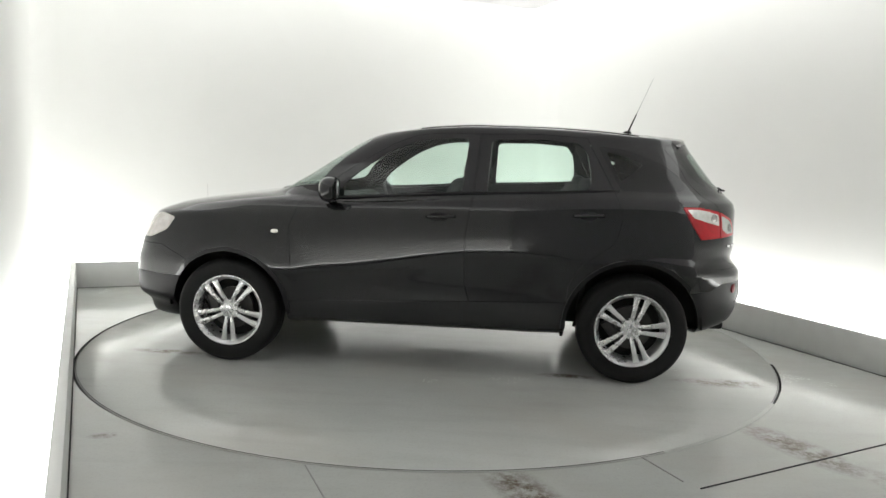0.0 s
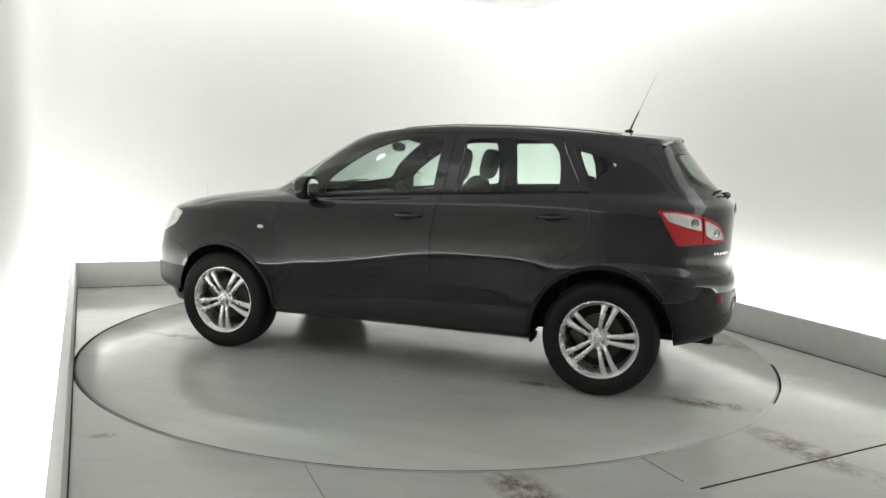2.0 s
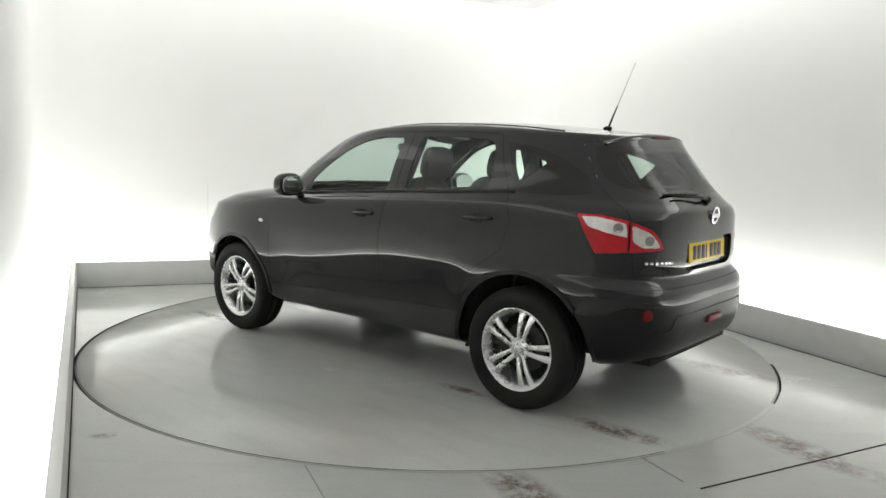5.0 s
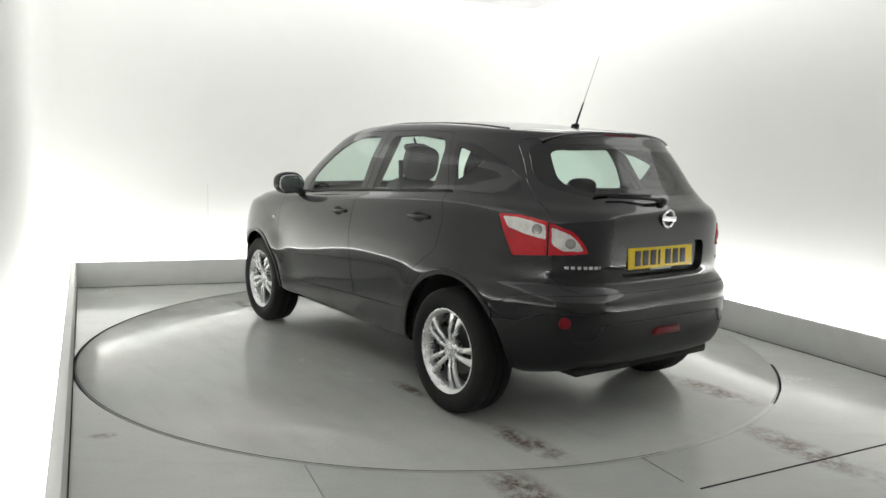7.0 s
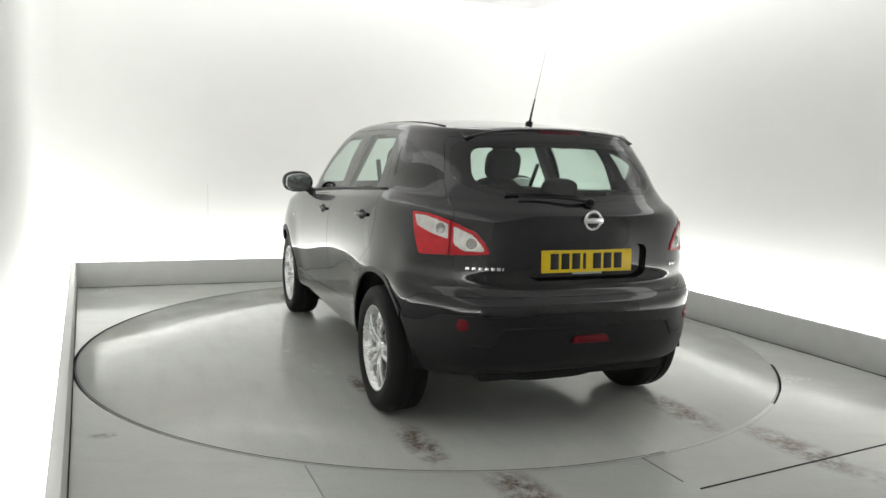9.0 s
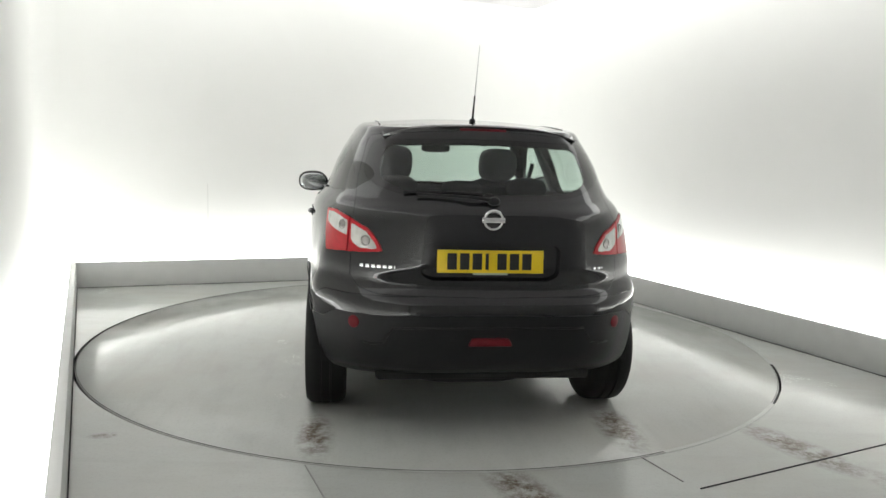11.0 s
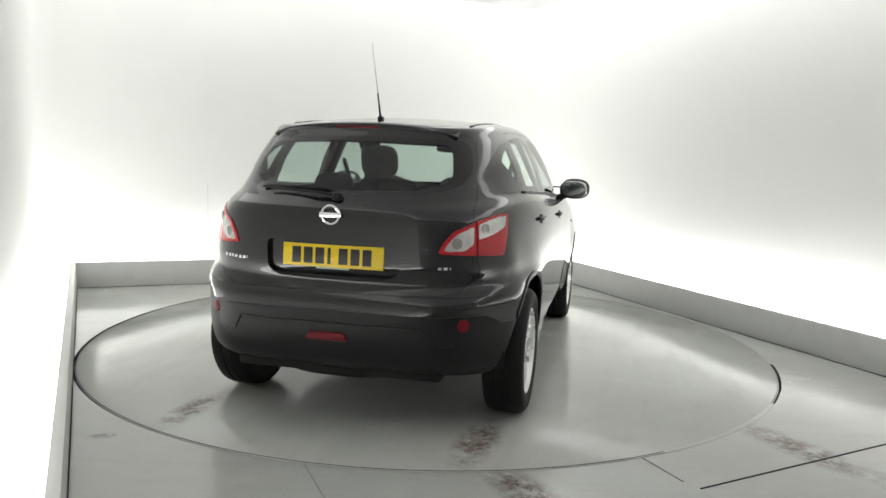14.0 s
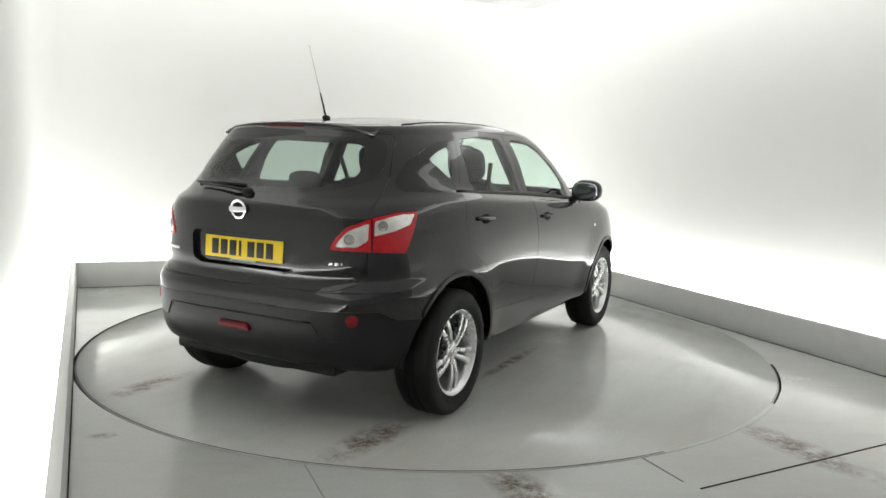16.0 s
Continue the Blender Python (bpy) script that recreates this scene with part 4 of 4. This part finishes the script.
def build_tail(car):
    # spoiler over the rear window, with the third brake light
    b = bmesh.new()
    rows = []
    for y in np.linspace(-0.51, 0.51, 25):
        k = 1 - (abs(y) / 0.51) ** 3
        xb = -1.610 - 0.080 * k
        top = float(roof_z(-1.62, y)) + 0.004 - 0.034 * (abs(y) / 0.51) ** 5
        e = 0.3 + 0.7 * (1 - (abs(y) / 0.51) ** 4)
        sec = [(-1.44, float(roof_z(-1.44, y)) + 0.001), (-1.54, float(roof_z(-1.54, y)) + 0.003 - 0.008 * (abs(y) / 0.51) ** 6), (xb + 0.02, top), (xb, top - 0.008 * e), (xb + 0.003, top - 0.030 * e), (xb + 0.05, top - 0.046 * e), (-1.57, top - 0.055 * e)]
        rows.append([b.verts.new((x, y, z)) for x, z in sec])
    for p, q in zip(rows, rows[1:]):
        for k in range(len(p) - 1):
            b.faces.new((p[k], p[k + 1], q[k + 1], q[k]))
    b.faces.new(rows[0])
    b.faces.new(rows[-1])
    bmesh.ops.recalc_face_normals(b, faces=b.faces)
    sp = part("spoiler", crisp(b, 40), PAINT, car, "glossy black roof spoiler")
    part("brake_light", crisp(box_bm(0.012, 0.24, 0.018, pose(-1.686, 0, 1.538, 0, -8, 0), 0.004)), material("dark_red_lens", (0.10, 0.003, 0.008), 0.35, spec=0.3, grain=0.1, grain_scale=50), sp, "dark red brake light strip")
    # wiper
    w = tube_bm([(rear_x(0.0, 1.200) - 0.02, 0.0, 1.200), (rear_x(0.1, 1.21) - 0.035, 0.10, 1.213), (rear_x(0.34, 1.222) - 0.025, 0.36, 1.222)], 0.011, 8, taper=0.5)
    wo = part("rear_wiper", w, PLASTIC, car, "black rear wiper")
    part("wiper_blade", tube_bm([(rear_x(0.02, 1.23) - 0.014, 0.04, 1.226), (rear_x(0.2, 1.235) - 0.016, 0.22, 1.232), (rear_x(0.38, 1.235) - 0.012, 0.42, 1.228)], 0.007, 6), PLASTIC, wo)
    part("wiper_pivot", blob_bm(0.05, 0.06, 0.045, pose(rear_x(0, 1.195) - 0.012, -0.01, 1.195), 2.2), PLASTIC, wo)
    # number plate with plain bars
    px = -2.012
    pl = part("number_plate", crisp(box_bm(0.006, 0.520, 0.111, pose(px, 0, 0.907, 0, 3, 0), 0.002)), YELLOW, car, "yellow rear number plate with black bars")
    for y in (0.188, 0.127, 0.066, 0.018, -0.055, -0.116, -0.177):
        part("plate_bar", box_bm(0.003, 0.016 if y == 0.018 else 0.046, 0.079, pose(px - 0.0038, y, 0.907, 0, 3, 0), 0.001), BLACK_INK, pl)
    part("plate_maker_bar", box_bm(0.003, 0.17, 0.010, pose(px - 0.003, 0, 0.847, 0, 3, 0), 0.001), material("pale_grey_green", (0.35, 0.42, 0.36), 0.5), pl)
    # round emblem
    ring = bmesh.new()
    n, m2 = 32, 8
    rg = [[ring.verts.new((-0.008 + 0.006 * math.cos(2 * math.pi * j / m2), (0.044 + 0.007 * math.sin(2 * math.pi * j / m2)) * math.cos(2 * math.pi * i / n), (0.044 + 0.007 * math.sin(2 * math.pi * j / m2)) * math.sin(2 * math.pi * i / n))) for j in range(m2)] for i in range(n)]
    for i in range(n):
        for j in range(m2):
            ring.faces.new((rg[i][j], rg[i][(j + 1) % m2], rg[(i + 1) % n][(j + 1) % m2], rg[(i + 1) % n][j]))
    bmesh.ops.recalc_face_normals(ring, faces=ring.faces)
    box_bm(0.012, 0.112, 0.026, pose(-0.009, 0, 0), 0.003, bm=ring)
    ring.transform(pose(rear_x(0, 1.111) - 0.002, 0, 1.111, 0, -6, 0))
    part("emblem", crisp(ring), CHROME, car, "chrome ring emblem with a cross bar")
    # model lettering as plain chrome bars
    def bars(y0, z, widths, h, name):
        y = y0
        for w_ in widths:
            b2 = box_bm(0.004, w_, h, None, 0.001)
            yc = y - w_ / 2
            slope = (rear_x(yc - 0.02, z) - rear_x(yc + 0.02, z)) / 0.04
            b2.transform(Matrix.Translation((rear_x(yc, z) - 0.003, yc, z)) @ Euler((0, 0, math.atan(slope))).to_matrix().to_4x4())
            part(name, crisp(b2), CHROME, car, "small chrome bar")
            y -= w_ + 0.007
    bars(0.625, 0.874, [0.020] * 6 + [0.006], 0.015, "name_bar")
    bars(-0.520, 0.874, [0.018, 0.02, 0.006], 0.013, "trim_bar")
    # raised edge of the bumper's centre panel
    for pts in ([(y, 0.592) for y in np.linspace(-0.465, 0.465, 21)], [(0.465, 0.592), (0.49, 0.555), (0.51, 0.517), (0.56, 0.508), (0.61, 0.512)], [(-0.465, 0.592), (-0.49, 0.555), (-0.51, 0.517), (-0.56, 0.508), (-0.61, 0.512)]):
        part("bumper_ridge", tube_bm([(rear_x(y, z) - 0.001, y, z) for y, z in pts], 0.005, 8), PLASTIC, car, "black ridge on the bumper")
    # reflectors and fog light in the bumper
    for y in (0.65, -0.65):
        b3 = lathe_bm([(0.0, 0.007), (0.024, 0.006), (0.030, 0.003), (0.031, -0.01), (0.0, -0.01)], 24)
        slope = (rear_x(0.68, 0.60) - rear_x(0.58, 0.60)) / 0.10 * (1 if y > 0 else -1)
        b3.transform(Matrix.Translation((rear_x(y, 0.606), y, 0.606)) @ Euler((0, 0, math.atan2(slope, -1) - math.pi / 2)).to_matrix().to_4x4())
        part("reflector", crisp(b3), material("reflector_red", (0.15, 0.003, 0.009), 0.4, spec=0.25, grain=0.15, grain_scale=90), car, "round dark red reflector")
    fg = box_bm(0.03, 0.20, 0.040, pose(rear_x(0, 0.526) - 0.004, 0.0, 0.526), 0.010)
    for v in fg.verts:
        v.co.y *= 1 + (v.co.z - 0.526) * -5
    part("fog_light", crisp(fg), material("fog_red", (0.12, 0.003, 0.008), 0.4, spec=0.25, grain=0.1, grain_scale=60), car, "dark red fog light in the bumper")


def build_small(car):
    an = part("antenna", blob_bm(0.06, 0.034, 0.03, pose(-1.332, 0, 1.600, 0, 3, 0), 2.2), PLASTIC, car, "roof antenna leaning back")
    part("antenna_stem", tube_bm([(-1.336, 0, 1.60), (-1.363, 0, 1.67), (-1.390, 0, 1.735)], 0.0065, 8, taper=0.6), PLASTIC, an)
    part("antenna_rod", tube_bm([(-1.390, 0, 1.735), (-1.442, 0, 1.862), (-1.495, 0, 1.99)], 0.0024, 6, taper=0.7), material("antenna_steel", (0.5, 0.5, 0.5), 0.4, metal=0.6), an)
    for s in (1, -1):
        b = blob_bm(0.05, 0.014, 0.026, pose(0.989, side_y(0.989, 0.888) + 0.002, 0.888), 2.2)
        part("side_repeater", b if s > 0 else mirrored(b), material("repeater_lens", (0.75, 0.72, 0.66), 0.15, coat=1.0, grain=0.05), car, "small pale oval side indicator")
    # belt moulding under the side windows
    for s in (1, -1):
        pts = [(x, side_y(x, z) + 0.0015, z) for x, z in [(0.70 - i * 0.095, 0) for i in range(21)] for z in [1.108 + 0.060 * (0.70 - x) / 0.905 if x > -0.21 else 1.168 + 0.040 * (-0.21 - x) / 0.83]]
        b = tube_bm(pts, 0.007, 6)
        part("window_moulding", b if s > 0 else mirrored(b), PLASTIC, car, "black window moulding")
    # roof gutters
    for s in (1, -1):
        pts = [(x, 0.515 - 0.03 * max(0, x + 0.2), float(roof_z(x, 0.515)) + 0.001) for x in np.linspace(0.10, -1.34, 24)]
        b = tube_bm(pts, 0.004, 6)
        part("roof_moulding", b if s > 0 else mirrored(b), PLASTIC, car, "black roof moulding strip")
    # washer jets and bonnet scuttle
    part("scuttle_panel", crisp(box_bm(0.10, 1.15, 0.02, pose(1.10, 0, 1.112, 0, 12, 0), 0.006)), PLASTIC, car)
    for y in (0.25, -0.45):
        part("front_wiper", tube_bm([(1.13, y, 1.128), (1.07, y - 0.2, 1.160), (1.03, y - 0.45, 1.165)], 0.010, 6, taper=0.6), PLASTIC, car)


def build_underside(car):
    part("floor_pan", crisp(box_bm(1.74, 1.60, 0.05, pose(0.0, 0, 0.315), 0.01)), LINER, car, "dark underbody")
    part("engine_tray", crisp(box_bm(1.15, 1.08, 0.06, pose(1.42, 0, 0.300), 0.02)), LINER, car)
    part("boot_floor", crisp(box_bm(1.10, 1.08, 0.06, pose(-1.41, 0, 0.335), 0.02)), LINER, car)
    part("boot_well", crisp(box_bm(0.26, 0.92, 0.06, pose(-1.74, 0, 0.352), 0.02)), LINER, car)
    for cx, r in ((1.315, 0.428), (-1.315, 0.442)):
        for s in (1, -1):
            b = bmesh.new()
            n = 30
            rows = []
            for i in range(n + 1):
                a = 0.0 + math.pi * i / n
                x, z = cx + r * math.cos(a), 0.348 + r * math.sin(a)
                rows.append([b.verts.new((x, y, z)) for y in (0.54, 0.68, 0.76, 0.815)])
            for p, q in zip(rows, rows[1:]):
                for k in range(3):
                    b.faces.new((p[k], p[k + 1], q[k + 1], q[k]))
            b.faces.new([r_[0] for r_ in rows])
            bmesh.ops.recalc_face_normals(b, faces=b.faces)
            part("wheel_arch_liner", b if s > 0 else mirrored(b), LINER, car, "dark wheel arch liner")
    for s in (1, -1):
        arm = tube_bm([(-0.98, 0.52, 0.30), (-1.15, 0.58, 0.26), (-1.32, 0.62, 0.30)], 0.03, 8)
        part("suspension_arm", arm if s > 0 else mirrored(arm), LINER, car)
        flap = box_bm(0.02, 0.14, 0.05, pose(-0.885, 0.71, 0.285, 0, -10, 0), 0.006)
        part("mud_deflector", crisp(flap if s > 0 else mirrored(flap)), LINER, car)
    part("exhaust_silencer", blob_bm(0.24, 0.60, 0.13, pose(-1.73, 0.05, 0.305), 3.2), LINER, car, "dark exhaust silencer")
    part("rear_axle_beam", tube_bm([(-1.315, -0.6, 0.31), (-1.315, 0, 0.29), (-1.315, 0.6, 0.31)], 0.035, 8), LINER, car)


def seat_bm(width, back_h, x, y, z, lean):
    cushion = blob_bm(0.52, width, 0.20, pose(x + 0.22, y, z, 0, -6, 0), 3.2)
    back = blob_bm(0.17, width, back_h, pose(x - 0.09, y, z + back_h / 2 - 0.02, 0, -lean, 0), 3.2)
    return join_bm(cushion, back)


def build_cabin(car):
    for y in (0.37, -0.37):
        st = part("front_seat", seat_bm(0.48, 0.66, 0.0, y, 0.62, 16), SEAT, car, "charcoal cloth front seat")
        part("headrest", blob_bm(0.11, 0.27, 0.23, pose(-0.255, y, 1.345, 0, -12, 0), 3.2), SEAT, st)
        for d in (0.055, -0.055):
            part("headrest_post", tube_bm([(-0.185, y + d, 1.18), (-0.235, y + d, 1.28)], 0.006, 6), CHROME, st)
    bench = part("rear_seat", seat_bm(1.22, 0.60, -0.80, 0.0, 0.66, 20), SEAT, car, "charcoal cloth rear bench seat")
    for y, h in ((0.40, 0.13), (0.0, 0.10), (-0.40, 0.13)):
        part("headrest", blob_bm(0.09, 0.25, h, pose(-1.02, y, 1.215 if y else 1.205, 0, -14, 0), 2.8), SEAT, bench)
    dash = bmesh.new()
    rows = []
    for y in np.linspace(-0.70, 0.70, 15):
        bow = 0.06 * (1 - (y / 0.7) ** 2)
        hump = 0.045 * math.exp(-((y + 0.37) / 0.16) ** 2)
        rows.append([dash.verts.new((x, y, z)) for x, z in ((1.0 + bow, 1.075), (0.80 + bow, 1.085), (0.62, 1.075 + hump), (0.55, 1.03 + hump), (0.53, 0.90), (0.62, 0.72), (0.75, 0.5))])
    for p, q in zip(rows, rows[1:]):
        for k in range(len(p) - 1):
            dash.faces.new((p[k], p[k + 1], q[k + 1], q[k]))
    bmesh.ops.recalc_face_normals(dash, faces=dash.faces)
    part("dashboard", dash, TRIM, car, "dark grey dashboard")
    wheel = bmesh.new()
    n, m2 = 36, 8
    rg = [[wheel.verts.new((0.015 * math.cos(2 * math.pi * j / m2), (0.185 + 0.015 * math.sin(2 * math.pi * j / m2)) * math.cos(2 * math.pi * i / n), (0.185 + 0.015 * math.sin(2 * math.pi * j / m2)) * math.sin(2 * math.pi * i / n))) for j in range(m2)] for i in range(n)]
    for i in range(n):
        for j in range(m2):
            wheel.faces.new((rg[i][j], rg[i][(j + 1) % m2], rg[(i + 1) % n][(j + 1) % m2], rg[(i + 1) % n][j]))
    bmesh.ops.recalc_face_normals(wheel, faces=wheel.faces)
    join_bm(wheel, blob_bm(0.05, 0.16, 0.13, None, 2.4))
    box_bm(0.02, 0.34, 0.035, None, 0.008, bm=wheel)
    wheel.transform(pose(0.42, -0.37, 1.0, 0, 24, 0))
    part("steering_wheel", wheel, TRIM, car, "dark steering wheel")
    part("inner_mirror", blob_bm(0.03, 0.23, 0.065, pose(0.36, 0.0, 1.454, 0, 10, 0), 3.0), TRIM, car, "interior rear-view mirror")
    part("mirror_stem", tube_bm([(0.36, 0, 1.47), (0.40, 0, 1.525)], 0.01, 6), TRIM, car)
    part("parcel_shelf", crisp(box_bm(0.74, 1.12, 0.02, pose(-1.49, 0, 1.12), 0.006)), TRIM, car, "black parcel shelf")
    part("boot_back_panel", crisp(box_bm(0.03, 1.1, 0.72, pose(-1.06, 0, 0.74, 0, -10, 0), 0.008)), TRIM, car)
    for s in (1, -1):
        b = prism_bm([(-0.235, 1.16), (-0.365, 1.16), (-0.385, 1.54), (-0.250, 1.54)], -0.012, 0.012)
        b.transform(Matrix(((1, 0, 0, 0), (0, 0, 1, 0), (0, 1, 0, 0), (0, 0, 0, 1))))
        for v in b.verts:
            v.co.y += side_y(v.co.x, v.co.z) - 0.045
        part("centre_pillar", crisp(b if s > 0 else mirrored(b)), TRIM, car)
        card = prism_bm([(0.78, 0.36), (0.78, 1.09), (-0.26, 1.165), (-1.05, 1.205), (-0.88, 0.70), (-0.86, 0.36)][::-1], -0.02, 0.02)
        card.transform(Matrix(((1, 0, 0, 0), (0, 0, 1, 0.755), (0, 1, 0, 0), (0, 0, 0, 1))))
        part("door_card", crisp(card if s > 0 else mirrored(card)), TRIM, car)
        belt = tube_bm([(-0.36, 0.60, 1.36), (-0.30, 0.55, 1.12), (-0.22, 0.48, 0.80)], 0.016, 6)
        part("seat_belt", belt if s > 0 else mirrored(belt), TRIM, car)
    lin = bmesh.new()
    rows = []
    for x in np.linspace(0.20, -1.55, 20):
        rows.append([lin.verts.new((x, y, float(roof_z(x, y)) - 0.035)) for y in np.linspace(-0.49, 0.49, 9)])
    for p, q in zip(rows, rows[1:]):
        for k in range(8):
            lin.faces.new((p[k], p[k + 1], q[k + 1], q[k]))
    part("headliner", lin, HEADLINER, car, "pale grey roof lining")


def build_car():
    car = tagged(new("car"), "glossy black five-door crossover car on the turntable", "car")
    shell = build_shell(car)
    build_bulbs(shell)
    build_wheels(car)
    build_underside(car)
    build_cabin(car)
    build_mirrors(car)
    build_handles(car)
    build_tail(car)
    build_small(car)
    return car


build_room()
turntable = build_turntable()
car = build_car()


def motions():
    walk(car, [(t, pose(0, 0, 0, 0, 0, a) @ Matrix.Translation(CAR_OFF)) for t, a in TURN])
    walk(turntable, [(t, Matrix.Translation(TABLE_CENTRE) @ pose(0, 0, 0, 0, 0, a)) for t, a in TURN])


motions()
